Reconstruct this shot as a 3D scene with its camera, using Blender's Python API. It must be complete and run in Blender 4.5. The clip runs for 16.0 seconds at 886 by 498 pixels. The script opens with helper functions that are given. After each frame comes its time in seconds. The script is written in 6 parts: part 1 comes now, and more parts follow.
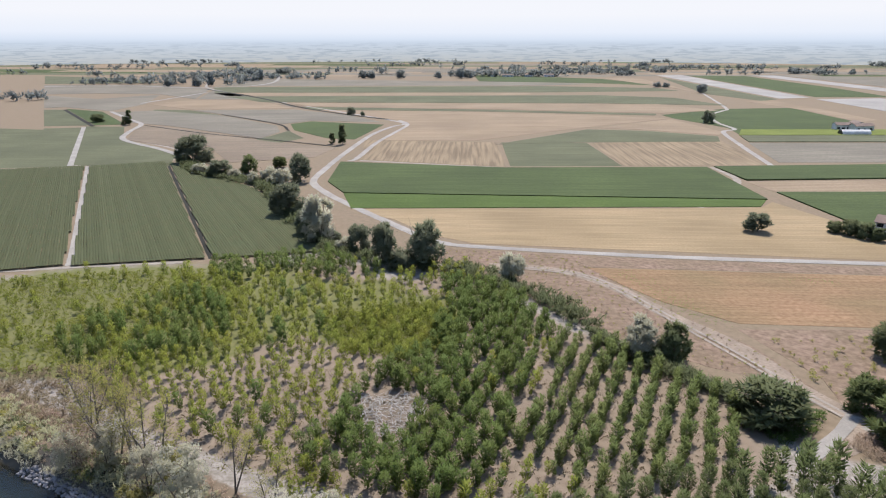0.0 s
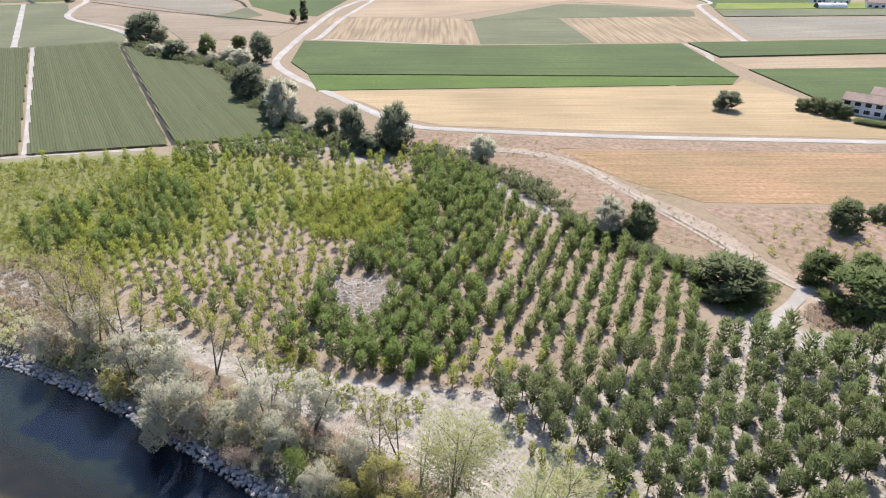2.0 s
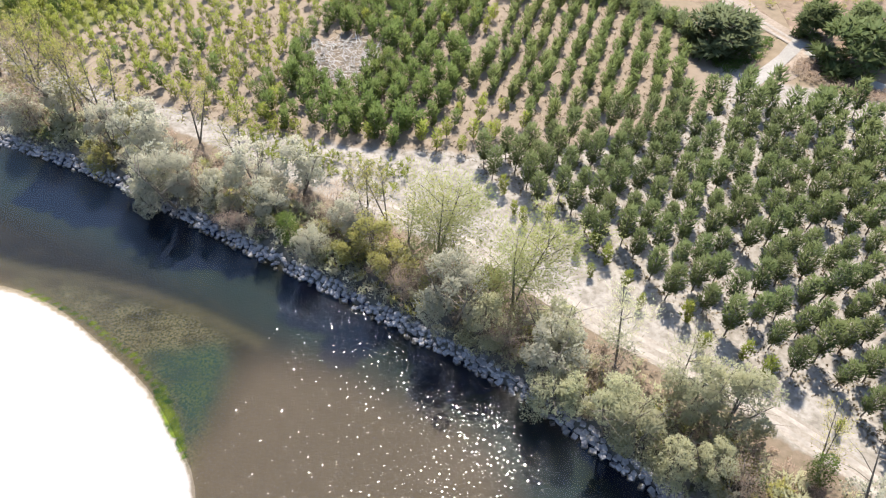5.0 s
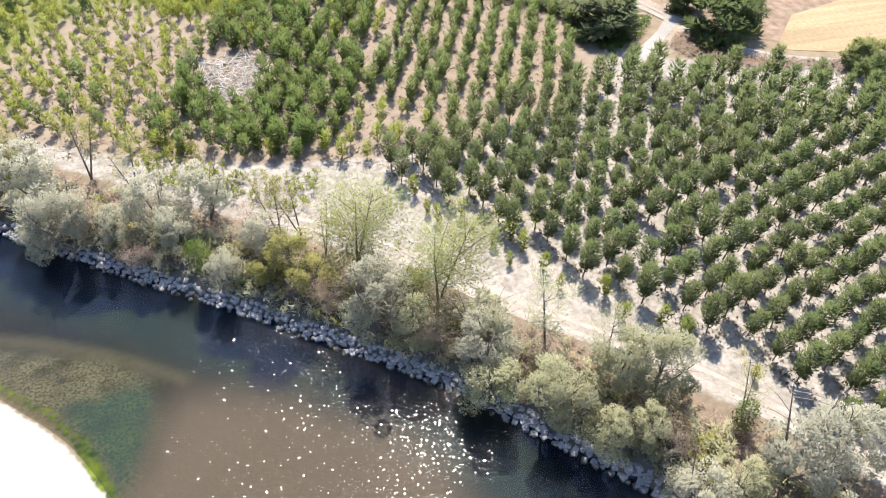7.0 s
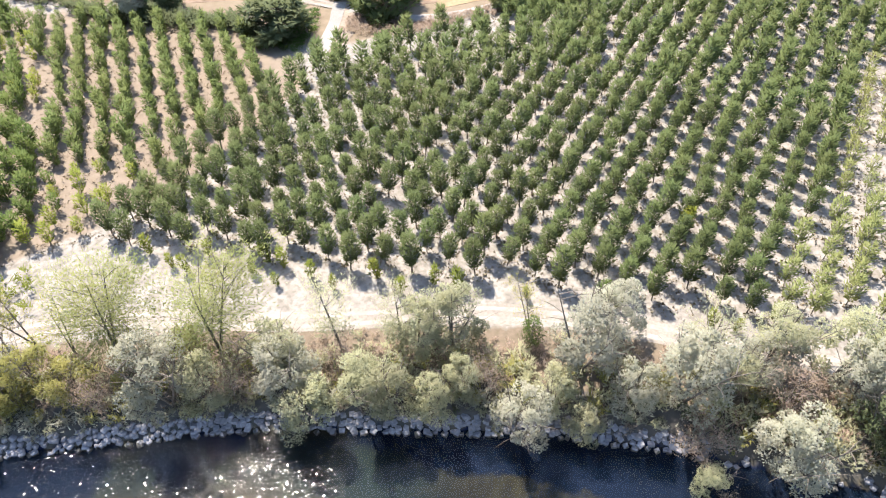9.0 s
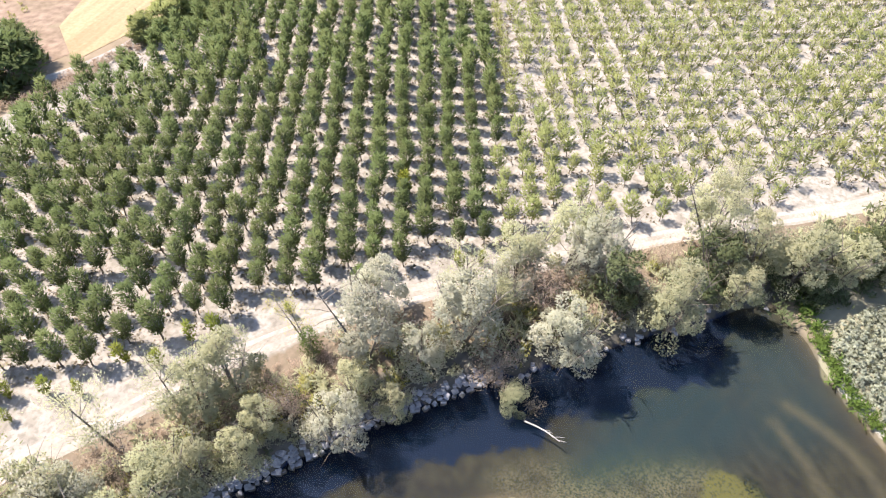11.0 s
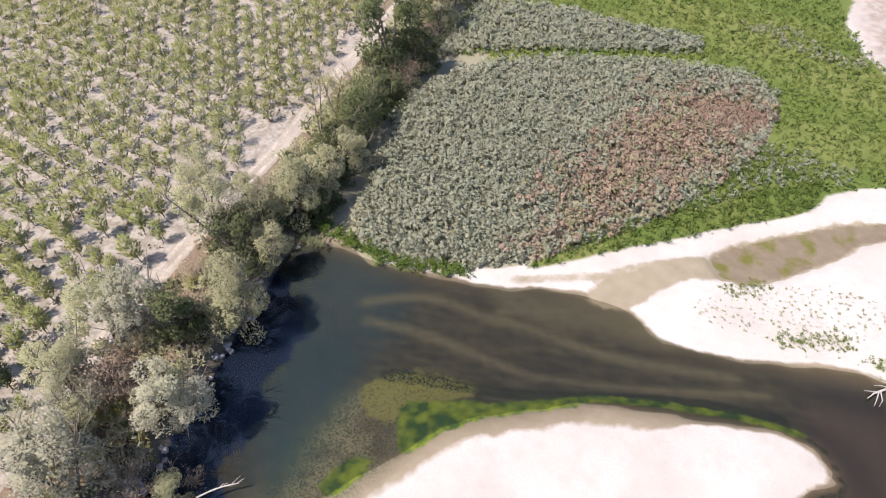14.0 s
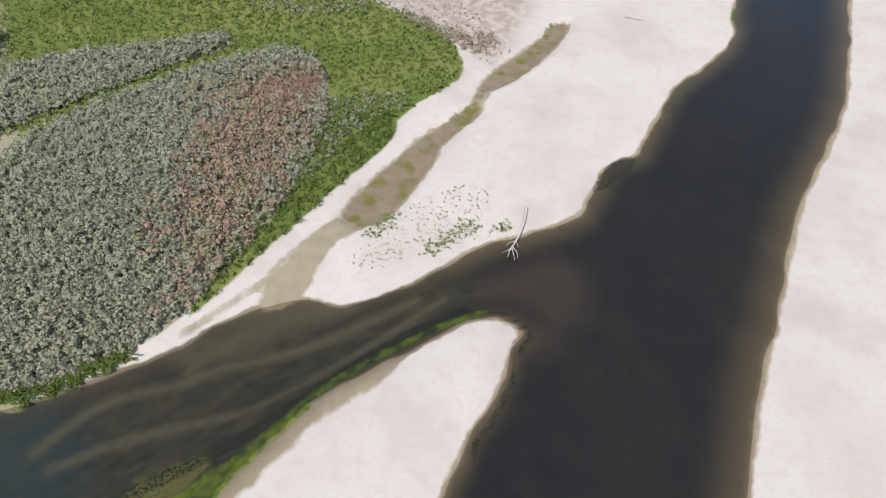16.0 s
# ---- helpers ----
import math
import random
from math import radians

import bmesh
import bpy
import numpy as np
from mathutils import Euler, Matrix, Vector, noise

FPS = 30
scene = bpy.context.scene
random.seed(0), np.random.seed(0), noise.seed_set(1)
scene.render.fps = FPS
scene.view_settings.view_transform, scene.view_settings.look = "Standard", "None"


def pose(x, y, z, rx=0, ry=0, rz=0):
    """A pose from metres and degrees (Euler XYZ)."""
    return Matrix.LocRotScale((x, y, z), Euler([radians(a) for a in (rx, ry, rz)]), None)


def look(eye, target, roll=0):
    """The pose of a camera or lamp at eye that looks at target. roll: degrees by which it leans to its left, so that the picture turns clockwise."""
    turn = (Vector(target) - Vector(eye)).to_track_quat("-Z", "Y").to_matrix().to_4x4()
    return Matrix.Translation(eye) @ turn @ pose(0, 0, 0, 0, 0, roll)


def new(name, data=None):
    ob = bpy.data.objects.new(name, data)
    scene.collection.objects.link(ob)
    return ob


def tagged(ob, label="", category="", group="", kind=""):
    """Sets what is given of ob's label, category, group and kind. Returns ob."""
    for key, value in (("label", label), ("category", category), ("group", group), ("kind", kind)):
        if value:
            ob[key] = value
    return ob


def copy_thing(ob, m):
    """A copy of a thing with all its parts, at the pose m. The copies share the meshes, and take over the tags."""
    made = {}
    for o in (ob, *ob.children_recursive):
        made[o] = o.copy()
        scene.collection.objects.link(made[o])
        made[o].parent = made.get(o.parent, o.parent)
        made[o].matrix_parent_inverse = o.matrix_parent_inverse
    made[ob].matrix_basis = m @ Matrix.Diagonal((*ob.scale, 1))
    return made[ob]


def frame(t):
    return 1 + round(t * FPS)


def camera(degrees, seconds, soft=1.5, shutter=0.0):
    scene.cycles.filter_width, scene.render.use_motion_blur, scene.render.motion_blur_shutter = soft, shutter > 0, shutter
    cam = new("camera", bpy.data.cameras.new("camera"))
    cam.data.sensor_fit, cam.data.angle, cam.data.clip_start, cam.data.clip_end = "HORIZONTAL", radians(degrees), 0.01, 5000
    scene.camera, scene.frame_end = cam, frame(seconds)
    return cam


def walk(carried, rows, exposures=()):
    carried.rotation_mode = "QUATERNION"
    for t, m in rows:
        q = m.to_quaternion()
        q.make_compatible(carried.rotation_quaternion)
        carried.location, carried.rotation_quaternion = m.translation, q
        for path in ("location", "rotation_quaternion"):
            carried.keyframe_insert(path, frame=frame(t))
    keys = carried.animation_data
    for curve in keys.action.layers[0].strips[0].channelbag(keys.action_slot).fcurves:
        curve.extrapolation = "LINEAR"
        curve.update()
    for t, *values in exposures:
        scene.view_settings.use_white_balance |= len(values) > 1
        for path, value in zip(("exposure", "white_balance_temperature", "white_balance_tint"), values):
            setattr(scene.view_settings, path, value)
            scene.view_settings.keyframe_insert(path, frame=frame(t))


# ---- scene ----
cam = camera(66.73, 16.0, soft=1.1)

EYE = (0.0, 0.0, 75.0)
# seconds, tilt from straight down, lean, heading
TURNS = (
    (0.0, 72.78, 0.0, 0.0), (0.5, 72.80, -0.05, -2.68), (1.0, 72.82, -0.07, -2.73), (1.5, 71.67, -0.07, -2.69),
    (2.0, 62.90, -0.05, -2.65), (2.5, 53.63, 0.0, -2.64), (3.0, 44.51, 0.02, -2.66), (3.2, 42.85, 0.07, -2.70),
    (5.3, 43.00, 0.09, -5.46), (5.5, 43.02, 0.11, -6.50), (6.0, 43.06, 0.12, -9.51), (6.5, 43.09, 0.14, -11.18),
    (7.0, 43.12, 0.14, -14.63), (7.5, 43.16, 0.13, -20.67), (8.0, 43.18, 0.14, -28.18), (8.5, 43.19, 0.16, -36.17),
    (9.0, 43.18, 0.17, -43.97), (9.2, 43.18, 0.17, -47.08), (11.3, 43.20, 0.10, -79.74), (11.5, 43.20, 0.10, -82.77),
    (12.0, 43.19, 0.11, -91.08), (12.5, 43.19, 0.13, -100.62), (13.0, 43.18, 0.13, -110.12), (13.5, 43.18, 0.13, -119.55),
    (14.0, 43.18, 0.16, -130.44), (14.5, 43.17, 0.15, -141.81), (15.0, 43.15, 0.09, -153.19), (15.5, 43.16, 0.04, -164.16),
    (16.0, 43.18, -0.03, -172.58))
walk(cam, [(t, pose(*EYE, a, b, c)) for t, a, b, c in TURNS], exposures=(
    (0.0, 1.12, 6440, 14), (1.0, 1.12, 6440, 14), (1.5, 1.18, 6480, 14), (2.0, 1.68, 6500, 14), (2.5, 1.8, 6550, 12), (3.2, 1.84, 6600, 11), (6.0, 1.98, 6650, 12), (9.0, 2.26, 6650, 13),
    (12.0, 2.17, 6780, 16), (13.0, 1.99, 6780, 17), (14.0, 1.6, 6780, 19), (15.0, 1.28, 6650, 14), (16.0, 1.18, 6650, 13)))

# ---- daylight ----
SUN_HEIGHT, SUN_AZIMUTH = 59.0, 12.0
world = bpy.data.worlds.new("sky")
scene.world = world
world.use_nodes = True
wn = world.node_tree.nodes
sky = wn.new("ShaderNodeTexSky")
sky.sky_type, sky.sun_disc = "NISHITA", False
sky.sun_elevation, sky.sun_rotation = radians(SUN_HEIGHT), radians(SUN_AZIMUTH)
sky.air_density, sky.dust_density, sky.ozone_density = 1.0, 0.4, 2.0
wn["Background"].inputs["Strength"].default_value = 0.105
world.node_tree.links.new(sky.outputs["Color"], wn["Background"].inputs["Color"])
sun = new("sun", bpy.data.lights.new("sun", "SUN"))
sun.data.energy, sun.data.angle, sun.data.color = 3.4, radians(0.53), (1.0, 0.95, 0.865)
sa, se = radians(SUN_AZIMUTH), radians(SUN_HEIGHT)
sun.matrix_world = look((300 * math.sin(sa) * math.cos(se), 300 * math.cos(sa) * math.cos(se), 300 * math.sin(se)), (0, 0, 0))


# ---- materials ----
def nodes_of(name):
    m = bpy.data.materials.new(name)
    m.use_nodes = True
    t = m.node_tree
    return m, t.nodes, t.links, t.nodes["Principled BSDF"]


def noise_node(nt, lk, scale, detail=4.0, stretch=None, turn=0.0):
    """Noise in world metres; scale is the number of features per metre."""
    geo = nt.new("ShaderNodeNewGeometry")
    n = nt.new("ShaderNodeTexNoise")
    n.inputs["Scale"].default_value, n.inputs["Detail"].default_value = scale, detail
    if stretch:
        mp = nt.new("ShaderNodeMapping")
        mp.vector_type = "TEXTURE"
        mp.inputs["Rotation"].default_value = (0, 0, radians(turn))
        mp.inputs["Scale"].default_value = stretch
        lk.new(geo.outputs["Position"], mp.inputs["Vector"])
        lk.new(mp.outputs["Vector"], n.inputs["Vector"])
    else:
        lk.new(geo.outputs["Position"], n.inputs["Vector"])
    return n.outputs["Fac"]


def ramp(nt, lk, fac, stops):
    r = nt.new("ShaderNodeValToRGB")
    while len(r.color_ramp.elements) < len(stops):
        r.color_ramp.elements.new(0.5)
    for e, (p, c) in zip(r.color_ramp.elements, stops):
        e.position = p
        e.color = (*c, 1) if not isinstance(c, (int, float)) else (c, c, c, 1)
    lk.new(fac, r.inputs["Fac"])
    return r.outputs["Color"]


def mixed(nt, lk, fac, a, b, kind="MIX"):
    m = nt.new("ShaderNodeMix")
    m.data_type, m.blend_type = "RGBA", kind
    for sock, v in ((m.inputs["Factor"], fac), (m.inputs["A"], a), (m.inputs["B"], b)):
        if isinstance(v, (int, float)):
            sock.default_value = v
        elif isinstance(v, tuple):
            sock.default_value = (*v, 1)
        else:
            lk.new(v, sock)
    return m.outputs["Result"]


def calc(nt, lk, op, a, b, c=None, clamp=False):
    m = nt.new("ShaderNodeMath")
    m.operation, m.use_clamp = op, clamp
    for sock, v in zip(m.inputs, (a, b, c)):
        if v is None:
            continue
        if isinstance(v, (int, float)):
            sock.default_value = v
        else:
            lk.new(v, sock)
    return m.outputs["Value"]


def bumped(nt, lk, bsdf, height, strength, distance):
    b = nt.new("ShaderNodeBump")
    b.inputs["Strength"].default_value, b.inputs["Distance"].default_value = strength, distance
    lk.new(height, b.inputs["Height"])
    lk.new(b.outputs["Normal"], bsdf.inputs["Normal"])


def earth(name, dark, light, grain=2.0, broad=0.05, rough=0.95, bump=0.4, rows=None, stain=None):
    """Soil, stubble, gravel, plaster: grain and broad patches; rows = (heading in degrees, spacing in metres, depth)."""
    m, nt, lk, b = nodes_of(name)
    fine = noise_node(nt, lk, grain, 5)
    wide = noise_node(nt, lk, broad, 4)
    col = mixed(nt, lk, ramp(nt, lk, fine, [(0.3, 0.0), (0.7, 1.0)]), dark, light)
    col = mixed(nt, lk, ramp(nt, lk, wide, [(0.35, 0.0), (0.65, 0.55)]), col, stain or tuple(0.7 * c for c in dark))
    if rows:
        turn, gap, depth = rows
        streak = noise_node(nt, lk, 1.0, 2, stretch=(gap * 25, gap, gap), turn=turn)
        col = mixed(nt, lk, ramp(nt, lk, streak, [(0.38, 0.0), (0.62, depth)]), col, tuple(0.45 * c for c in dark))
    lk.new(col, b.inputs["Base Color"])
    b.inputs["Roughness"].default_value = rough
    b.inputs["Specular IOR Level"].default_value = 0.2
    if bump:
        bumped(nt, lk, b, fine, bump, 0.3 / grain)
    return m


def leaf(name, dark, light, through_light=0.35, spread=0.25, rough=0.7):
    """Leaves: each one its own shade, each plant a little off its neighbours."""
    m, nt, lk, b = nodes_of(name)
    geo = nt.new("ShaderNodeNewGeometry")
    info = nt.new("ShaderNodeObjectInfo")
    col = mixed(nt, lk, calc(nt, lk, "MULTIPLY_ADD", geo.outputs["Random Per Island"], 0.45, 0.3), dark, light)
    patch = noise_node(nt, lk, 0.12, 2)
    hsv = nt.new("ShaderNodeHueSaturation")
    lk.new(col, hsv.inputs["Color"])
    lk.new(calc(nt, lk, "MULTIPLY_ADD", info.outputs["Random"], spread, 1 - spread / 2), hsv.inputs["Value"])
    lk.new(calc(nt, lk, "MULTIPLY_ADD", patch, 0.06, 0.47), hsv.inputs["Hue"])
    lk.new(hsv.outputs["Color"], b.inputs["Base Color"])
    b.inputs["Roughness"].default_value = rough
    b.inputs["Specular IOR Level"].default_value = 0.12
    tr = nt.new("ShaderNodeBsdfTranslucent")
    lk.new(hsv.outputs["Color"], tr.inputs["Color"])
    ms = nt.new("ShaderNodeMixShader")
    ms.inputs["Fac"].default_value = through_light
    lk.new(b.outputs["BSDF"], ms.inputs[1])
    lk.new(tr.outputs["BSDF"], ms.inputs[2])
    lk.new(ms.outputs["Shader"], nt["Material Output"].inputs["Surface"])
    return m


M_BARK = earth("bark_grey", (0.09, 0.075, 0.06), (0.20, 0.17, 0.14), 6, 0.5)
M_BARK_PALE = earth("bark_pale", (0.16, 0.13, 0.10), (0.30, 0.26, 0.21), 6, 0.5)
M_POPLAR = leaf("poplar_leaves", (0.054, 0.076, 0.025), (0.134, 0.160, 0.062), 0.45, 0.35)
M_POPLAR_PALE = leaf("poplar_leaves_pale", (0.172, 0.186, 0.062), (0.280, 0.296, 0.118), 0.5)
M_POPLAR_LIME = leaf("poplar_leaves_lime", (0.122, 0.141, 0.021), (0.217, 0.242, 0.050), 0.48, 0.35)
M_POPLAR_YELLOW = leaf("poplar_leaves_yellow", (0.175, 0.190, 0.022), (0.300, 0.310, 0.050), 0.45)
M_DARK = leaf("dark_green_leaves", (0.060, 0.075, 0.034), (0.136, 0.156, 0.074), 0.42)
M_GREEN = leaf("fresh_green_leaves", (0.042, 0.074, 0.014), (0.098, 0.142, 0.032), 0.45)
# tree-line green, paled and greyed to carry the haze over the fields
M_BROADLEAF_HAZED = leaf("hazed_green_leaves", (0.092, 0.108, 0.066), (0.180, 0.196, 0.128), 0.45)
M_LUSH = leaf("lush_poplar_leaves", (0.064, 0.097, 0.024), (0.136, 0.176, 0.050), 0.45)
M_ROWS = leaf("bushy_poplar_leaves", (0.078, 0.104, 0.030), (0.160, 0.192, 0.064), 0.45)
M_MEADOW = leaf("meadow_leaves", (0.094, 0.134, 0.030), (0.166, 0.206, 0.060), 0.48)
M_WILLOW = leaf("willow_leaves", (0.275, 0.272, 0.200), (0.455, 0.445, 0.345), 0.6)
M_WILLOW_GREEN = leaf("willow_leaves_green", (0.255, 0.258, 0.150), (0.430, 0.420, 0.270), 0.6)
M_OLIVE = leaf("olive_yellow_leaves", (0.165, 0.160, 0.044), (0.320, 0.300, 0.105), 0.5)
M_POPLAR_LIGHT = leaf("poplar_leaves_light", (0.152, 0.168, 0.058), (0.258, 0.280, 0.110), 0.48, 0.35)
M_THICKET = leaf("grey_green_scrub", (0.222, 0.236, 0.170), (0.385, 0.396, 0.305), 0.55)
M_BROWNED = leaf("browned_scrub", (0.235, 0.172, 0.128), (0.375, 0.290, 0.225), 0.45)
M_RUST = leaf("dry_reddish_leaves", (0.215, 0.158, 0.115), (0.365, 0.290, 0.222), 0.5)
M_RED = leaf("red_brown_weeds", (0.165, 0.105, 0.080), (0.28, 0.195, 0.150), 0.4)
# blue-grey haze mixed into the leaf colour of the distant trees
M_FAR_HAZED = leaf("far_leaves_hazed", (0.135, 0.155, 0.150), (0.165, 0.185, 0.180), 0.35)
M_CORN = leaf("corn_leaves", (0.062, 0.069, 0.034), (0.092, 0.101, 0.052), 0.25, 0.25, 0.95)
M_BLEACHED = leaf("bleached_grass", (0.148, 0.116, 0.074), (0.244, 0.197, 0.133), 0.2)
M_TAN_WEED = leaf("tan_weeds", (0.115, 0.092, 0.058), (0.205, 0.165, 0.105), 0.3)
M_STONE = earth("riprap_stone", (0.15, 0.146, 0.152), (0.275, 0.268, 0.275), 3, 0.4, 0.85, 0.5)
M_ROAD = earth("white_gravel", (0.218, 0.201, 0.179), (0.296, 0.279, 0.253), 2.5, 0.08, 0.95, 0.3)
M_TRACK = earth("sandy_track", (0.20, 0.172, 0.142), (0.30, 0.265, 0.225), 2.5, 0.2, 0.95, 0.3)
M_RUT = earth("worn_rut", (0.23, 0.205, 0.175), (0.33, 0.295, 0.255), 1.6, 0.3, 0.95, 0.3)
M_DIRT = earth("tan_dirt", (0.19, 0.15, 0.115), (0.28, 0.225, 0.175), 1.5, 0.15, 0.95, 0.3)
M_DITCH = earth("ditch_soil", (0.013, 0.013, 0.009), (0.030, 0.028, 0.022), 1.5, 0.1)
M_WALL = earth("white_plaster", (0.50, 0.49, 0.47), (0.58, 0.57, 0.55), 4, 0.3, 0.9, 0.1)
M_TILE = earth("roof_tiles", (0.157, 0.114, 0.092), (0.218, 0.170, 0.144), 3, 0.3, 0.9, 0.5)
M_DEADWOOD = earth("bleached_wood", (0.27, 0.25, 0.225), (0.40, 0.38, 0.35), 5, 0.5)
M_SHUTTER = earth("dark_window", (0.013, 0.015, 0.017), (0.026, 0.028, 0.030), 3, 0.5, 0.3, 0)


# ---- building helpers ----
def shaped(name, verts, faces, material, parent=None, label="", smooth=False, normals=None):
    me = bpy.data.meshes.new(name)
    if isinstance(verts, np.ndarray):
        verts = np.asarray(verts, dtype=np.float32)
        faces = np.asarray(faces, dtype=np.int32)
        k = faces.shape[1]
        me.vertices.add(len(verts))
        me.vertices.foreach_set("co", verts.ravel())
        me.loops.add(faces.size)
        me.loops.foreach_set("vertex_index", faces.ravel())
        me.polygons.add(len(faces))
        me.polygons.foreach_set("loop_start", np.arange(0, faces.size, k, dtype=np.int32))
        me.update(calc_edges=True)
        me.validate()
    else:
        me.from_pydata(verts, [], faces)
        me.update()
    if normals is not None:
        me.normals_split_custom_set_from_vertices(normals)
    if smooth or normals is not None:
        me.polygons.foreach_set("use_smooth", np.ones(len(me.polygons), dtype=bool))
    me.materials.append(material)
    ob = new(name, me)
    ob.parent = parent
    if label:
        tagged(ob, label)
    return ob


def part(name, bm, material, parent, label=""):
    me = bpy.data.meshes.new(name)
    bm.to_mesh(me)
    bm.free()
    me.materials.append(material)
    ob = new(name, me)
    ob.parent = parent
    if label:
        tagged(ob, label)
    return ob


def smooth_line(pts, step=1.5, closed=False):
    """Catmull-Rom through the points, evenly stepped."""
    p = np.array(pts, dtype=float)
    if closed:
        q = np.vstack([p[-1:], p, p[:2]])
    else:
        q = np.vstack([2 * p[:1] - p[1:2], p, 2 * p[-1:] - p[-2:-1]])
    out = []
    for i in range(1, len(q) - 2):
        n = max(2, int(np.linalg.norm(q[i + 1] - q[i]) / step))
        t = np.linspace(0, 1, n, endpoint=False)[:, None]
        a, b, c, d = q[i - 1], q[i], q[i + 1], q[i + 2]
        out.append(0.5 * (2 * b + (c - a) * t + (2 * a - 5 * b + 4 * c - d) * t ** 2 + (3 * b - a - 3 * c + d) * t ** 3))
    if not closed:
        out.append(p[-1:])
    return np.vstack(out)


def inside(px, py, poly):
    poly = np.array(poly, dtype=float)
    r = np.zeros(px.shape, dtype=bool)
    x0, y0 = poly[-1]
    for x1, y1 in poly:
        cross = (y1 > py) != (y0 > py)
        with np.errstate(divide="ignore", invalid="ignore"):
            xi = (x0 - x1) * (py - y1) / (y0 - y1 + 1e-12) + x1
        r ^= cross & (px < xi)
        x0, y0 = x1, y1
    return r


def distance(px, py, line, closed=False):
    line = np.array(line, dtype=float)
    if closed:
        line = np.vstack([line, line[:1]])
    best = np.full(px.shape, 1e9)
    for (ax, ay), (bx, by) in zip(line[:-1], line[1:]):
        dx, dy = bx - ax, by - ay
        t = np.clip(((px - ax) * dx + (py - ay) * dy) / (dx * dx + dy * dy + 1e-9), 0, 1)
        best = np.minimum(best, (px - ax - t * dx) ** 2 + (py - ay - t * dy) ** 2)
    return np.sqrt(best)


def signed(px, py, poly):
    """Metres inside the outline (negative outside)."""
    d = distance(px, py, poly, True)
    return np.where(inside(px, py, poly), d, -d)


def step01(v, a, b):
    t = np.clip((v - a) / (b - a), 0, 1)
    return t * t * (3 - 2 * t)


# ---- the plan ----
WATER = -3.0
# foot of the stone bank, upstream to the inlet, then the old scarp behind the willow flat
BANK = [(-300, 232), (-160, 155), (-120, 133), (-80, 109), (-54, 95), (-32, 79.5), (-13, 66), (1, 55.5), (12, 47), (22, 37), (32, 27),
        (38, 21), (44, 13), (48, 8), (52, 1), (58, -8), (62, -14), (66, -21), (70, -26), (72, -31)]
SCARP = [(72, -31), (78, -42), (90, -60), (98, -76), (112, -96), (130, -124), (205, -235)]
BASIN = np.vstack([smooth_line(BANK, 3), smooth_line(SCARP, 4)[1:], [(260, -420), (-300, -420)]])
# willow flat and the white bar beyond it, as one shore line
FLAT_SHORE = [(72, -31), (64, -36), (57, -39), (52, -43), (48, -45.5), (43, -49), (40, -53), (35, -57), (28, -59.5), (22, -59),
              (15, -63), (8, -69.5), (3, -74), (-3, -77), (-8, -79.5), (-12, -83), (-15, -90), (-18, -97), (-23, -101), (-28, -114),
              (-33, -125), (-41, -135), (-48, -148), (-52, -168), (-85, -260)]
FLAT = np.vstack([smooth_line(FLAT_SHORE, 2), [(-120, -420), (260, -420), (205, -235), (130, -124), (112, -96), (98, -76), (90, -60), (78, -42)]])
ISLET_SHORE = [(30, 6), (34.5, 0), (34.5, -10), (33, -20), (32, -28), (29, -34), (25, -40.5), (21, -45), (16, -49.5), (10, -54), (5, -58.5),
               (0, -60), (-4, -58), (-3, -55), (-2, -49), (0, -44), (2, -40), (4, -33), (10, -18), (19, -4), (25, 4)]
ISLET = smooth_line(ISLET_SHORE, 1.5, True)
WEST_SHORE = [(-300, 190), (-160, 118), (-120, 97), (-80, 79), (-65, 71.5), (-58, 68.5), (-50, 64), (-42, 57), (-35, 50), (-30, 42), (-27, 36), (-25.5, 25),
              (-26, 0), (-28.5, -20), (-31, -37), (-34, -48), (-37, -57), (-40, -65), (-44, -76), (-49, -90), (-55, -102),
              (-64, -121), (-72, -146), (-78, -168), (-110, -280), (-160, -420)]
WEST = np.vstack([smooth_line(WEST_SHORE, 2), [(-300, -420)]])
SIDE_POOLS = ([(25, -76.7), (25.9, -80), (20.9, -91), (15.8, -100.5), (11.7, -105.6), (8.3, -110.2), (7.9, -109), (13.9, -98.3), (14.3, -94.4), (17.7, -84), (21.3, -77.2)],
              [(6.9, -118.3), (3.3, -126.5), (-1.7, -133.7), (-9, -146), (-8, -140), (-2.9, -129), (3.4, -120)])
MEADOW = [(12, -119), (12, -128), (17, -137), (22, -142), (37, -151), (47, -160), (70, -190), (170, -200), (118, -108), (97, -86), (80, -100), (61, -124),
          (44, -124), (35, -109), (25, -100), (19, -110)]
WEDGE = [(44, -54), (36, -69), (29, -84), (22, -98), (24, -106), (36, -107), (38, -80), (44, -62)]
THICKET = [(70, -40), (64, -38), (57, -42), (49, -48.5), (45, -54), (43, -60), (40, -68), (37, -79), (36, -90), (36, -105), (41, -120), (47, -126),
           (56, -124), (67, -116), (80, -103), (90, -88), (92, -74), (88, -62), (78, -50)]
WILLOW_BELT = [(100, -83), (89, -97), (77, -111), (63, -126), (67, -130), (84, -121), (94, -119), (111, -105)]
PLANT_TRACK = [(-12, 84), (0, 77.5), (9, 70.5), (17, 62.5), (25, 54.5), (41, 41), (49, 32.5), (58, 20.5), (64, 10), (71, 0), (78, -12), (86, -27.5),
               (93, -42), (102, -56.5), (111, -73), (123, -93.5), (150, -135), (200, -212)]

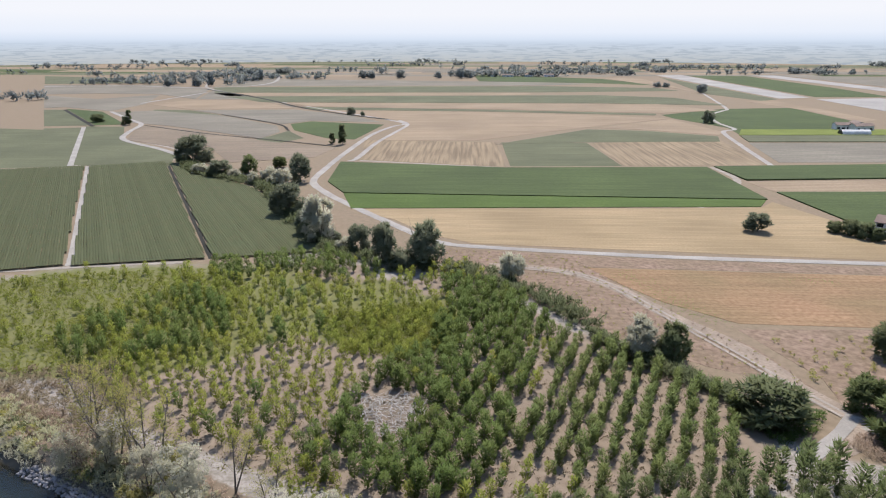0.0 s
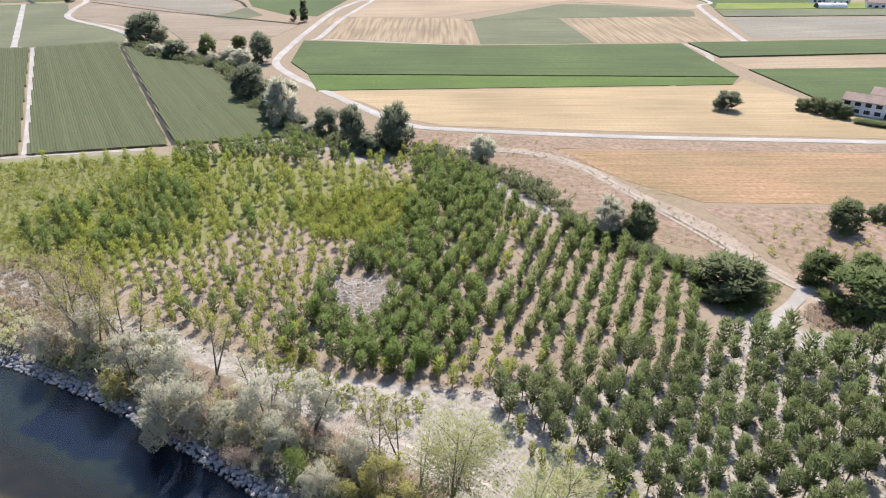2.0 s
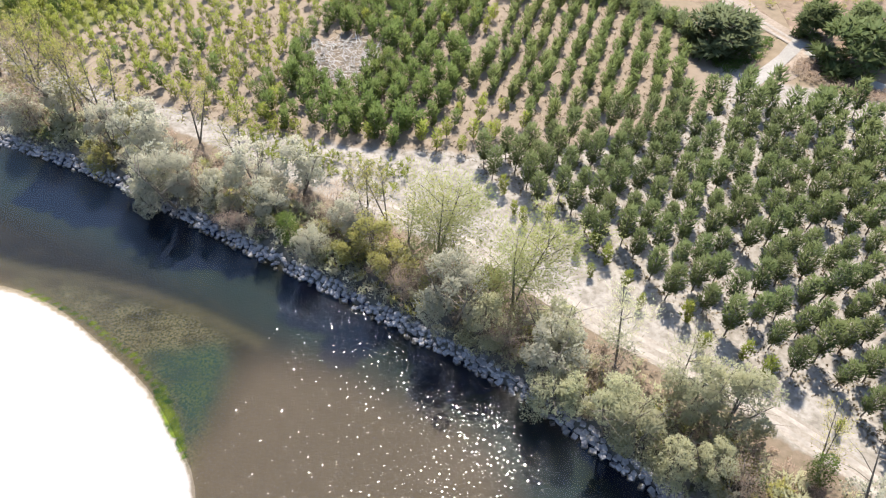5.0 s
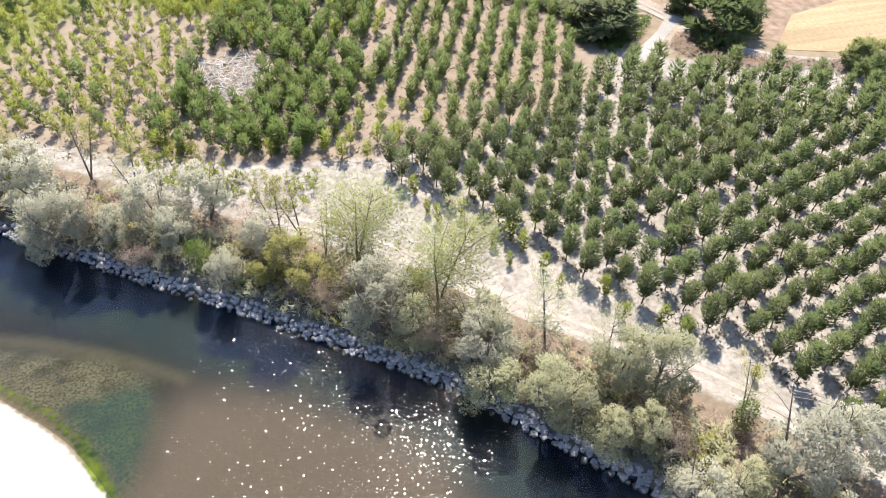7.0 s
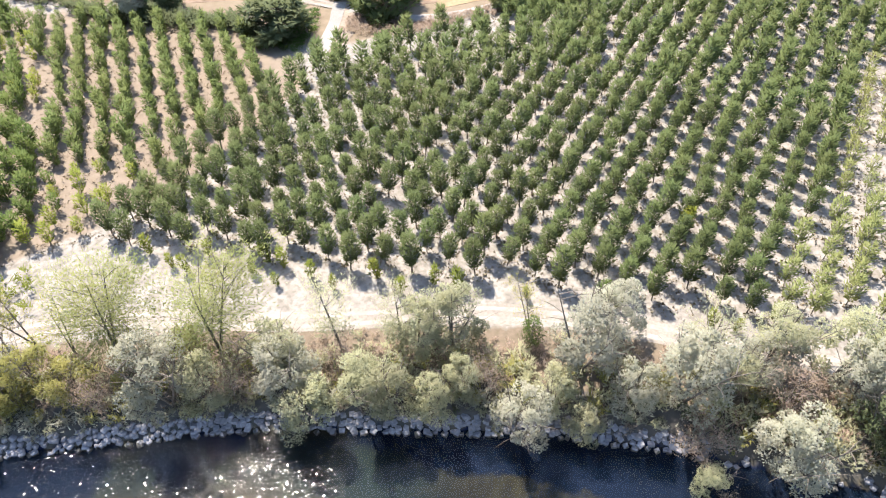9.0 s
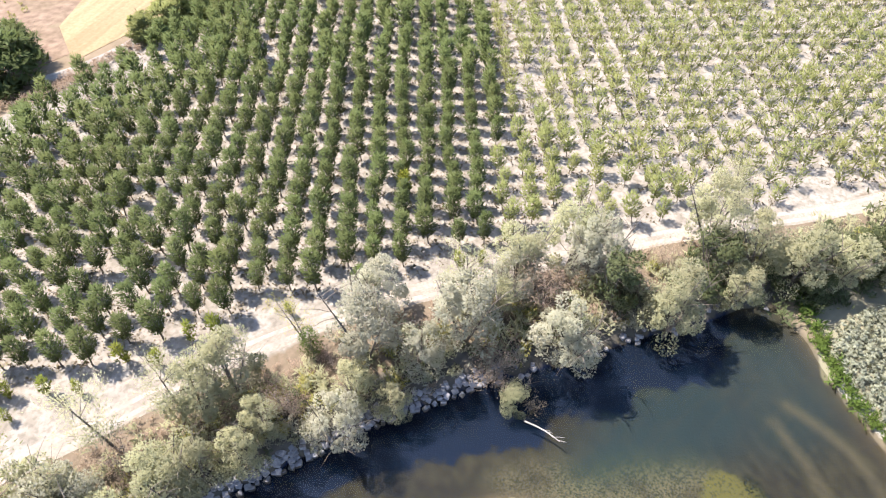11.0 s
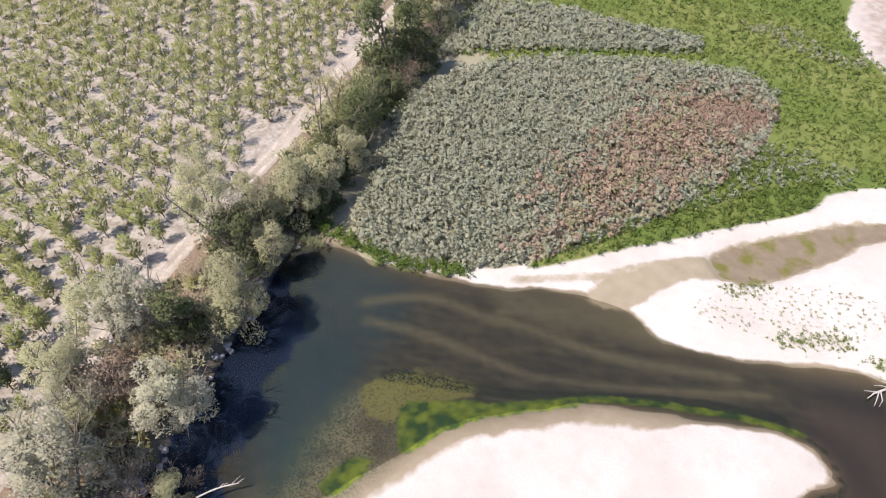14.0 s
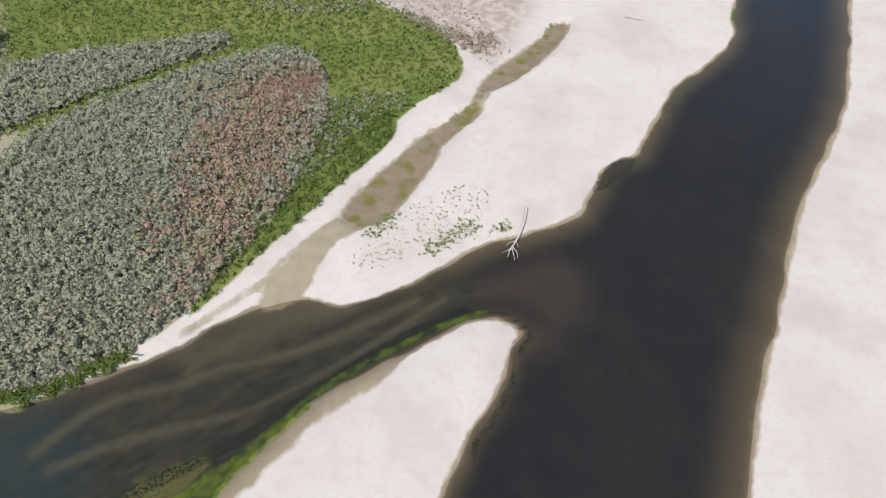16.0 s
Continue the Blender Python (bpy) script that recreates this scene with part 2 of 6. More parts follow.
SHOAL = [(-23, 54.5), (-25.5, 48), (-27, 42), (-27.5, 36), (-24, 22), (-10, 12), (14, 22), (11, 31.5), (6, 41), (-5, 48.5), (-12, 52), (-18, 54.5)]
WEED_WEST = [(-60, 71.5), (-52, 70), (-44, 67), (-34.5, 63.8), (-27, 59), (-25.3, 55), (-26, 48.5), (-27.3, 42), (-28.5, 39), (-31, 44), (-36, 53), (-41, 57), (-49, 64.5)]
TEAL_WEST = [(-37, 56), (-32.5, 56.5), (-28, 57.5), (-25.8, 55), (-26.4, 48), (-27.7, 44), (-29, 42), (-31.8, 48)]
WEED_MAT = [(36, 3), (40, -4), (41.3, -11), (44, -16), (44, -24.5), (41, -27), (37, -25.5), (35, -22), (33, -16.5), (33, -8)]
YELLOW_MAT = [(44, -22.5), (43, -29), (39, -32), (35, -35), (34, -33), (37, -28), (37, -24), (40, -22)]
ALGAE = ([(39.2, -25), (38.2, -28), (34, -31.5), (29, -37), (24, -42.5), (22.5, -42), (26.5, -36), (29.5, -31), (31, -25), (34, -22)], [(36.3, -11), (36.8, -16), (34.7, -17.5), (33, -14), (33.8, -11)])
TEAL_POOL = [(40, -7), (47, -9), (52, -12), (56, -17.5), (57.5, -22), (53, -27), (48, -24.5), (45.5, -19.5), (43.5, -15)]
SAND_RIDGES = (([(56, -31.8), (51.6, -38), (46.5, -41.7), (42.5, -43.2), (35.8, -47.5), (28.2, -51), (21.3, -55), (12, -62)], 1.3), ([(41, -45.8), (38, -50), (33, -54.5), (27, -57.5), (21, -59.3)], 1.6),
               ([(53.2, -30.4), (45, -35.6), (31.3, -41.8), (22.2, -48.7), (13.7, -57), (8, -63)], 1.1), ([(-72, 79), (-59.5, 73.6), (-48.8, 70.8), (-38.2, 66.8), (-30.3, 62.8), (-22, 57.5)], 1.8))
WEED_RIM = [(44, -27), (39, -31.4), (35.5, -33.6), (31.5, -36.6), (27, -40.6), (20.3, -47.8), (13.2, -55), (4.7, -61.2)]
# deep scour holes under the stone bank, with tree shade and reflection painted navy
SCOUR_AND_SHADE = ([(-19, 70.5), (-13.5, 67), (-6.5, 62), (-1, 57.5), (-4.8, 55.8), (-7.9, 52.6), (-11.9, 52.4), (-14, 54.8), (-13, 57.5), (-18, 60.5), (-20.5, 64)],
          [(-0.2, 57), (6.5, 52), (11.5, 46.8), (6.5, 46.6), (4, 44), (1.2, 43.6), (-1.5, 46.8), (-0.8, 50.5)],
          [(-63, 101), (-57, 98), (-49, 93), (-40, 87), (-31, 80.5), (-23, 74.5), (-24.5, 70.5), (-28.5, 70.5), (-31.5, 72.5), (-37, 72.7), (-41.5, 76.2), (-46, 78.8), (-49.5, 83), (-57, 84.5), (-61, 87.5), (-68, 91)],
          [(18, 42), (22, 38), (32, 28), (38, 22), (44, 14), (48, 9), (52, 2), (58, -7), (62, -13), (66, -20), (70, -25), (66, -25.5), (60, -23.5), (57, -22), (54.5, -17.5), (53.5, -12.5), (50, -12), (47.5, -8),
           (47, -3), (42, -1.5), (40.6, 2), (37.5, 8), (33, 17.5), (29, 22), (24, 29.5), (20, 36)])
BANK_POOL = [(-130, 132), (-80, 103), (-40, 79), (-15, 61), (5, 46), (20, 31)]
WEEDY_FAR = [(-150, 208), (-84, 218), (-60, 200), (-58, 165), (-70, 145), (-110, 142), (-150, 172)]
WEEDY = [(-150, 212), (-83, 224), (-47, 215), (-16, 202), (6, 190), (4, 157), (-16, 153), (-39, 166), (-55, 149), (-71, 140), (-110, 140), (-150, 170)]

BLOCK_A = [(12, 88), (22, 76), (30, 65), (38, 53), (46, 44), (53, 36), (61, 24), (69, 9.5), (84, 13), (114, 20), (143, 26), (165, 31), (200, 60), (130, 90), (105, 92), (84, 98), (69, 103), (58, 105),
           (44, 101), (30, 95)]
BLOCK_B = [(12, 92), (24, 98), (14, 112), (24, 140), (30, 162), (34, 168), (27, 178), (6, 220), (-17, 208), (-40, 234), (-84, 218), (-140, 208), (-150, 178), (-100, 150),
           (-62, 120), (-30, 103), (-10, 96)]
BLOCK_C = [(24, 98), (44, 103), (56, 108), (62, 126), (54, 141), (48, 151), (40, 160), (30, 162), (24, 140), (14, 112)]
BLOCK_D = [(76, 1), (82, -13), (90, -30), (97.5, -44), (106.5, -58.5), (115.5, -75), (128, -96), (155, -137), (240, -120), (240, 62), (200, 60), (165, 31), (143, 26), (114, 20), (84, 13), (70, 9.5)]
PLANTED = [(-170, 168), (-150, 212), (-84, 221), (-40, 238), (0, 224), (30, 184), (64, 124), (70, 110), (105, 98), (200, 62), (270, 60), (270, -330), (205, -235), (130, -124),
           (98, -76), (72, -31), (38, 21), (-32, 79), (-80, 109)]

# ---- ground: one sheet out to the horizon ----
def stops(a, b, step, reach):
    mid = list(np.arange(a, b + 0.01, step))
    lo, hi, g = [], [], step
    x = a
    while x > -reach:
        g *= 1.17
        x -= g
        lo.append(max(x, -reach))
    g, x = step, b
    while x < reach:
        g *= 1.17
        x += g
        hi.append(min(x, reach))
    return np.array(lo[::-1] + mid + hi)


gx, gy = stops(-85, 122, 1.0, 4900), stops(-150, 122, 1.0, 4900)
GX, GY = np.meshgrid(gx, gy)
px, py = GX.ravel(), GY.ravel()


def wobble(x, y, scale, amp, phase=0.0):
    return amp * (np.sin(x / scale + phase) * np.cos(y / (scale * 1.3) + 1.7 * phase) + 0.5 * np.sin((x + y) / (scale * 0.47) + phase))


def pool_depth(x, y):
    return np.maximum.reduce([signed(x, y, smooth_line(q, 2, True)) for q in SIDE_POOLS])


def over(poly, lo, hi):
    return step01(signed(px, py, smooth_line(poly, 2, True)), lo, hi)


d_land = -signed(px, py, BASIN)
d_flat = signed(px, py, FLAT) + wobble(px, py, 3, 0.25, 1)
d_islet = signed(px, py, ISLET) + wobble(px, py, 3, 0.2, 2)
d_west = signed(px, py, WEST) + wobble(px, py, 4, 0.2, 3)
d_pool = pool_depth(px, py)


def beach(d, top, shelf=0.11):
    return WATER + np.where(d > 0, np.minimum(top, 0.10 * d), np.maximum(-1.8, shelf * d))


def bank(d):
    return np.where(d > 0, np.minimum(-0.35 + 0.05 * np.maximum(d - 3.6, 0), WATER + 0.72 * d), WATER + np.maximum(-1.8, 0.5 * d))


def height(dl, df, di, dw, dp, x, y):
    h = np.maximum.reduce([np.minimum(bank(dl), 0.0), beach(df, 1.0, 0.16), beach(di, 0.7, 0.28), beach(dw, 0.9)])
    h = np.where((dp > -1.5) & (dl < -2), np.minimum(h, WATER + 0.16 - 0.03 * np.clip(dp, -2, 3)), h)
    return h + np.where(np.abs(x) + np.abs(y) < 500, wobble(x, y, 5, 0.03, 4), 0)


pz = height(d_land, d_flat, d_islet, d_west, d_pool, px, py)
nx, ny = len(gx), len(gy)
idx = np.arange(nx * ny).reshape(ny, nx)
quads = np.stack([idx[:-1, :-1].ravel(), idx[:-1, 1:].ravel(), idx[1:, 1:].ravel(), idx[1:, :-1].ravel()], 1)

wet = WATER - pz
damp = step01(-distance(px, py, WEED_RIM[:6] + [(36, 0)]), -10, -5)
dry_sand = np.maximum.reduce([step01(d_flat, -0.3, 1.6), step01(d_islet, -0.2 + 1.2 * damp, 1.6 + 3.6 * damp), step01(d_west, -0.3, 1.8)]) * step01(-d_pool, 0.0, 2.2) * (d_land < -0.5) * step01(np.hypot(px - 70, py + 33), 5, 10)
zones = {
    "sand": dry_sand,
    "wetsand": step01(-d_land, 0.0, 2.0),
    "clear": step01(signed(px, py, [(72, -31), (57, -39), (40, -53), (22, -60), (8, -68), (0, -67), (5, -58), (21, -45), (32, -28), (36, 0), (24, 30), (50, 4)]), -4, 4),
    "scour_shade": np.maximum.reduce([over(q, -2.2, 2.6) for q in SCOUR_AND_SHADE]) * (d_land < 0.5),
    "rusty": over([(3, -66), (-4, -72), (-9, -74), (-14, -68), (-10, -58), (-5, -54), (-1.5, -57), (-1, -60)], -3, 3),
    "puddle": np.maximum(step01(d_pool, -2.0, 0.5), 0.7 * step01(-distance(px, py, [(12, -106), (8, -112), (6, -119), (1, -126), (-3.5, -135), (-6.7, -145)]), -1.7, -0.3)),
    "pinksoil": np.maximum.reduce([step01(signed(px, py, BLOCK_B), -3, 3), step01(signed(px, py, BLOCK_C), -9, -4)]),
    "pool": np.maximum.reduce([over(TEAL_POOL, -6, 3), 0.75 * over([(71, -29), (62, -36), (55, -38.5), (50, -35), (48, -27), (54, -18), (64, -22)], -4, 4), over(TEAL_WEST, -2, 1.5), 0.8 * step01(-distance(px, py, BANK_POOL), -10, -1)]),
    "deep": step01(wet, -0.05, 0.75) ** 0.7 * step01(-d_pool, 0.0, 3.0),
    "bed": step01(wet, -0.08, 0.06),
    "meadow": np.maximum(step01(signed(px, py, smooth_line(MEADOW, 4, True)), -1, 2), np.maximum(step01(signed(px, py, smooth_line(WEDGE, 3, True)), -1, 1.5), step01(signed(px, py, smooth_line(THICKET, 3, True)), -6, -2) * step01(-py, 92, 100) * step01(px, 29, 33))),
    "litter": np.maximum(step01(signed(px, py, smooth_line(THICKET, 3, True)), -1, 1), step01(-distance(px, py, SCARP), -15, -12) * (d_land < 1) * (py < -36)),
    "algae": np.maximum.reduce([over(ALGAE[0], -1.2, 2.0), over([(38.2, -25.0), (33.9, -32.1), (29.8, -34.2), (30.4, -28.2), (31.7, -23.3), (32.8, -20.5), (35.5, -22.2)], -1.2, 1.5), over(ALGAE[1], -1.5, 1.5), step01(-distance(px, py, [(30, -34.5), (22, -45.5), (17, -50.5), (9, -57), (2, -61)]), -1.4, 0.2),
                                0.9 * step01(-distance(px, py, [(-58, 69.5), (-46, 62), (-38.5, 55.5), (-33.5, 49)]), -1.2, 0.2), step01(-distance(px, py, [(-34, 50), (-31.5, 45), (-29, 39)]), -2.0, 0.3), 0.45 * step01(-distance(px, py, [(-34, -125.3), (-30.8, -116.7), (-27.1, -106.8)]), -1.8, 0.0), 0.7 * step01(-distance(px, py, [(-46.6, -151.8), (-49.2, -158.5)]), -2.0, 0.0), over([(2, -76.5), (-1, -80.8), (-3, -79.3), (-0.8, -76.2)], -0.6, 0.6)]) * (d_islet < 0.9) * (d_west < 0.9),
    "mat": np.maximum(over(WEED_MAT, -3.5, 3), over(WEED_WEST, -2.0, 1.5)),
    "yellowmat": over(YELLOW_MAT, -2.5, 2.0),
    "weedrim": np.maximum(over([(-14.5, -89.2), (-16.7, -95.3), (-19.9, -99.3), (-22.1, -98.9), (-20.5, -95.8), (-17.5, -92)], -0.8, 0.4), np.maximum(step01(-distance(px, py, smooth_line(WEED_RIM, 2)), -1.8, -0.2), 0.9 * step01(-np.abs(d_islet + 0.9), -0.9, 0.0) * (px < 2))),
    "shoal": step01(signed(px, py, smooth_line(SHOAL, 2, True)) + wobble(px, py, 4, 0.6, 7), -5, 4),
    "ridge": np.maximum.reduce([0.8 * over([(46, -47.5), (38, -53), (33, -57.6), (28, -59.8), (23.6, -60.2), (21, -58.5), (30, -53), (38, -47.5)], -1.5, 1.5)] + [step01(-distance(px, py, smooth_line(c, 2)), -w, 0) for c, w in SAND_RIDGES]),
    "scrubland": step01(signed(px, py, [(37, -150), (22, -142), (10, -130), (6, -126), (3, -134), (-1, -148), (-2, -165), (10, -190), (60, -185)]), -3, 4),
    "mudflat": np.maximum.reduce([over([(33, -65.6), (31, -70.5), (26, -78), (23, -75), (26.8, -70.6), (28.5, -63.3), (29.3, -59.8), (33.6, -57), (35, -60)], -1.5, 1.0), 0.85 * step01(d_pool, -2.4, -0.2), 0.8 * step01(-distance(px, py, [(26, -76), (17, -98), (8, -110), (6, -119), (-2, -134)]), -2.6, -0.8), 0.6 * step01(-distance(px, py, [(44, -51), (36, -61), (30, -72)]), -1.6, -0.4)]),
    "weeds": step01(signed(px, py, WEEDY), -5, 5),
    "bankfoot": step01(d_land, -0.5, 0.5) * step01(-d_land, -6.0, -4.0),
    "verge": step01(d_land, 3.0, 5.5) * step01(-d_land, -16.0, -12),
    "soil": step01(d_land, 6, 11) * step01(signed(px, py, PLANTED), -4, 3),
}
def ground_material():
    m, nt, lk, b = nodes_of("ground_soil_and_sand")

    def zone(name, soft=0.5, scale=0.6):
        a = nt.new("ShaderNodeAttribute")
        a.attribute_name = name
        n = noise_node(nt, lk, scale, 5)
        v = calc(nt, lk, "ADD", a.outputs["Fac"], calc(nt, lk, "MULTIPLY_ADD", n, soft * 2, -soft))
        return ramp(nt, lk, v, [(0.35, 0.0), (0.65, 1.0)])

    def soft(name, scale=0.35, amount=0.5):
        a = nt.new("ShaderNodeAttribute")
        a.attribute_name = name
        n = noise_node(nt, lk, scale, 5)
        return calc(nt, lk, "MULTIPLY", a.outputs["Fac"], calc(nt, lk, "MULTIPLY_ADD", n, amount * 2, 1.0 - amount, True), None, True)

    def faint(name, most):
        a = nt.new("ShaderNodeAttribute")
        a.attribute_name = name
        n = noise_node(nt, lk, 0.5, 5)
        return calc(nt, lk, "MULTIPLY", calc(nt, lk, "MULTIPLY", a.outputs["Fac"], most), calc(nt, lk, "MULTIPLY_ADD", n, 1.6, 0.2, True))

    fine, mid, wide = noise_node(nt, lk, 3, 5), noise_node(nt, lk, 0.5, 4), noise_node(nt, lk, 0.06, 3)
    col = mixed(nt, lk, mid, mixed(nt, lk, wide, (0.105, 0.088, 0.05), (0.13, 0.095, 0.065)), (0.205, 0.156, 0.11))
    soil = mixed(nt, lk, fine, (0.190, 0.172, 0.150), (0.295, 0.270, 0.240))
    soil = mixed(nt, lk, ramp(nt, lk, mid, [(0.42, 0.0), (0.62, 0.6)]), soil, (0.135, 0.117, 0.094))
    soil = mixed(nt, lk, ramp(nt, lk, noise_node(nt, lk, 1.5, 7), [(0.48, 0.0), (0.62, 0.55)]), soil, (0.112, 0.096, 0.075))
    col = mixed(nt, lk, zone("soil", 0.2), col, soil)
    verge = mixed(nt, lk, noise_node(nt, lk, 1.2, 6), (0.070, 0.060, 0.036), (0.185, 0.138, 0.104))
    col = mixed(nt, lk, zone("pinksoil", 0.3, 0.3), col, mixed(nt, lk, mid, (0.125, 0.097, 0.070), (0.22, 0.176, 0.135)))
    col = mixed(nt, lk, zone("weeds", 0.45, 0.12), col, mixed(nt, lk, mid, (0.074, 0.083, 0.022), (0.157, 0.148, 0.070)))
    col = mixed(nt, lk, zone("verge"), col, verge)
    col = mixed(nt, lk, zone("bankfoot", 0.2), col, mixed(nt, lk, mid, (0.05, 0.046, 0.04), (0.10, 0.09, 0.075)))
    mud = mixed(nt, lk, mid, (0.065, 0.052, 0.030), (0.109, 0.087, 0.057))
    deep = mixed(nt, lk, wide, (0.008, 0.009, 0.009), (0.022, 0.019, 0.014))
    streaks = noise_node(nt, lk, 1.0, 4, stretch=(3.920, 0.697, 1.307), turn=-35)
    col = mixed(nt, lk, zone("wetsand", 0.1), col, mixed(nt, lk, mid, (0.150, 0.120, 0.078), (0.235, 0.195, 0.145)))
    col = mixed(nt, lk, soft("bed", 0.5, 0.1), col, mud)
    col = mixed(nt, lk, soft("deep", 0.2, 0.2), col, deep)
    col = mixed(nt, lk, faint("clear", 0.95), col, mixed(nt, lk, mid, (0.014, 0.013, 0.009), (0.036, 0.032, 0.021)))
    flow = noise_node(nt, lk, 1.0, 6, stretch=(4.0, 1.1, 1.0), turn=36)
    col = mixed(nt, lk, calc(nt, lk, "MULTIPLY", faint("clear", 1.0), ramp(nt, lk, flow, [(0.42, 0.0), (0.72, 0.55)])), col, (0.056, 0.052, 0.028))
    teal = soft("pool", 0.25, 0.25)
    col = mixed(nt, lk, calc(nt, lk, "MULTIPLY", teal, 0.9), col, mixed(nt, lk, wide, (0.010, 0.022, 0.026), (0.023, 0.039, 0.041)))
    col = mixed(nt, lk, ramp(nt, lk, streaks, [(0.5, 0.0), (0.75, 0.22)]), col, mixed(nt, lk, zone("bed", 0.1), col, (0.052, 0.044, 0.026)))
    # navy bed colour also paints in the shade and mirror image of bank trees
    col = mixed(nt, lk, zone("scour_shade", 0.75, 0.4), col, (0.005, 0.010, 0.026))
    col = mixed(nt, lk, calc(nt, lk, "MULTIPLY", soft("ridge", 0.9, 0.95), 0.65), col, (0.080, 0.072, 0.044))
    col = mixed(nt, lk, calc(nt, lk, "MULTIPLY", soft("shoal", 0.3, 0.15), 0.95), col, mixed(nt, lk, fine, (0.074, 0.060, 0.047), (0.116, 0.096, 0.077)))
    col = mixed(nt, lk, calc(nt, lk, "MULTIPLY", soft("rusty", 0.3, 0.4), 0.42), col, mixed(nt, lk, fine, (0.050, 0.034, 0.025), (0.082, 0.058, 0.042)))
    clump = noise_node(nt, lk, 3.2, 12)
    tuft_ = ramp(nt, lk, clump, [(0.38, 0.0), (0.60, 1.0)])
    col = mixed(nt, lk, calc(nt, lk, "MULTIPLY", soft("mat", 0.5, 0.35), ramp(nt, lk, noise_node(nt, lk, 0.22, 4), [(0.35, 0.35), (0.55, 1.0)])), col, mixed(nt, lk, tuft_, mixed(nt, lk, teal, (0.042, 0.044, 0.026), (0.018, 0.040, 0.036)), mixed(nt, lk, teal, (0.115, 0.104, 0.066), (0.050, 0.066, 0.036))))
    col = mixed(nt, lk, calc(nt, lk, "MULTIPLY", zone("yellowmat", 0.4, 0.6), ramp(nt, lk, clump, [(0.36, 0.3), (0.5, 0.9)])), col, (0.098, 0.095, 0.028))
    col = mixed(nt, lk, calc(nt, lk, "MULTIPLY", zone("weedrim", 0.4, 0.8), ramp(nt, lk, clump, [(0.38, 1.0), (0.56, 0.35)])), col, (0.012, 0.015, 0.008))
    col = mixed(nt, lk, calc(nt, lk, "MULTIPLY", zone("algae", 0.35, 0.9), 0.93), col, mixed(nt, lk, ramp(nt, lk, mid, [(0.38, 0.0), (0.62, 1.0)]), (0.014, 0.034, 0.007), (0.088, 0.118, 0.009)))
    sand = mixed(nt, lk, fine, (0.288, 0.266, 0.240), (0.348, 0.331, 0.310))
    sand = mixed(nt, lk, ramp(nt, lk, wide, [(0.45, 0.0), (0.7, 0.5)]), sand, (0.262, 0.24, 0.212))
    sand = mixed(nt, lk, ramp(nt, lk, mid, [(0.5, 0.0), (0.75, 0.28)]), sand, (0.235, 0.21, 0.18))
    sand = mixed(nt, lk, ramp(nt, lk, noise_node(nt, lk, 0.10, 6, turn=40), [(0.50, 0.0), (0.68, 0.4)]), sand, (0.236, 0.208, 0.188))
    pebble = noise_node(nt, lk, 9, 3)
    sand = mixed(nt, lk, ramp(nt, lk, pebble, [(0.6, 0.0), (0.72, 0.3)]), sand, (0.16, 0.15, 0.135))
    col = mixed(nt, lk, zone("sand", 0.3), col, sand)
    col = mixed(nt, lk, zone("mudflat", 0.4, 0.45), col, mixed(nt, lk, mid, (0.145, 0.122, 0.084), (0.215, 0.184, 0.135)))
    olive = ramp(nt, lk, noise_node(nt, lk, 0.28, 6), [(0.50, 0.0), (0.64, 0.9)])
    col = mixed(nt, lk, zone("puddle", 0.45, 0.7), col, mixed(nt, lk, olive, mixed(nt, lk, mid, (0.088, 0.066, 0.044), (0.165, 0.136, 0.098)), (0.076, 0.076, 0.014)))
    blotch = ramp(nt, lk, noise_node(nt, lk, 0.45, 8), [(0.38, 0.4), (0.60, 1.0)])
    col = mixed(nt, lk, calc(nt, lk, "MULTIPLY", soft("scrubland", 0.3, 0.4), blotch), col, mixed(nt, lk, mid, (0.13, 0.10, 0.08), (0.26, 0.215, 0.18)))
    col = mixed(nt, lk, zone("meadow", 0.3, 0.3), col, mixed(nt, lk, ramp(nt, lk, wide, [(0.4, 0.0), (0.6, 1.0)]), (0.062, 0.090, 0.020), (0.102, 0.115, 0.035)))
    col = mixed(nt, lk, zone("litter", 0.2), col, mixed(nt, lk, mid, (0.135, 0.130, 0.090), (0.200, 0.185, 0.130)))
    lk.new(col, b.inputs["Base Color"])
    b.inputs["Roughness"].default_value = 0.95
    b.inputs["Specular IOR Level"].default_value = 0.15
    bumped(nt, lk, b, fine, 0.35, 0.12)
    return m


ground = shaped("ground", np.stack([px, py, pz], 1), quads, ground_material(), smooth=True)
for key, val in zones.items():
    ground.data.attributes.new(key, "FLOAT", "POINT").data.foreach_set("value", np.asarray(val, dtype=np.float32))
tagged(ground, "pale sandy river plain with white gravel bars", "ground", kind="structure")


def ground_z(x, y):
    x, y = np.atleast_1d(np.asarray(x, float)), np.atleast_1d(np.asarray(y, float))
    return height(-signed(x, y, BASIN), signed(x, y, FLAT), signed(x, y, ISLET), signed(x, y, WEST), pool_depth(x, y), x, y)


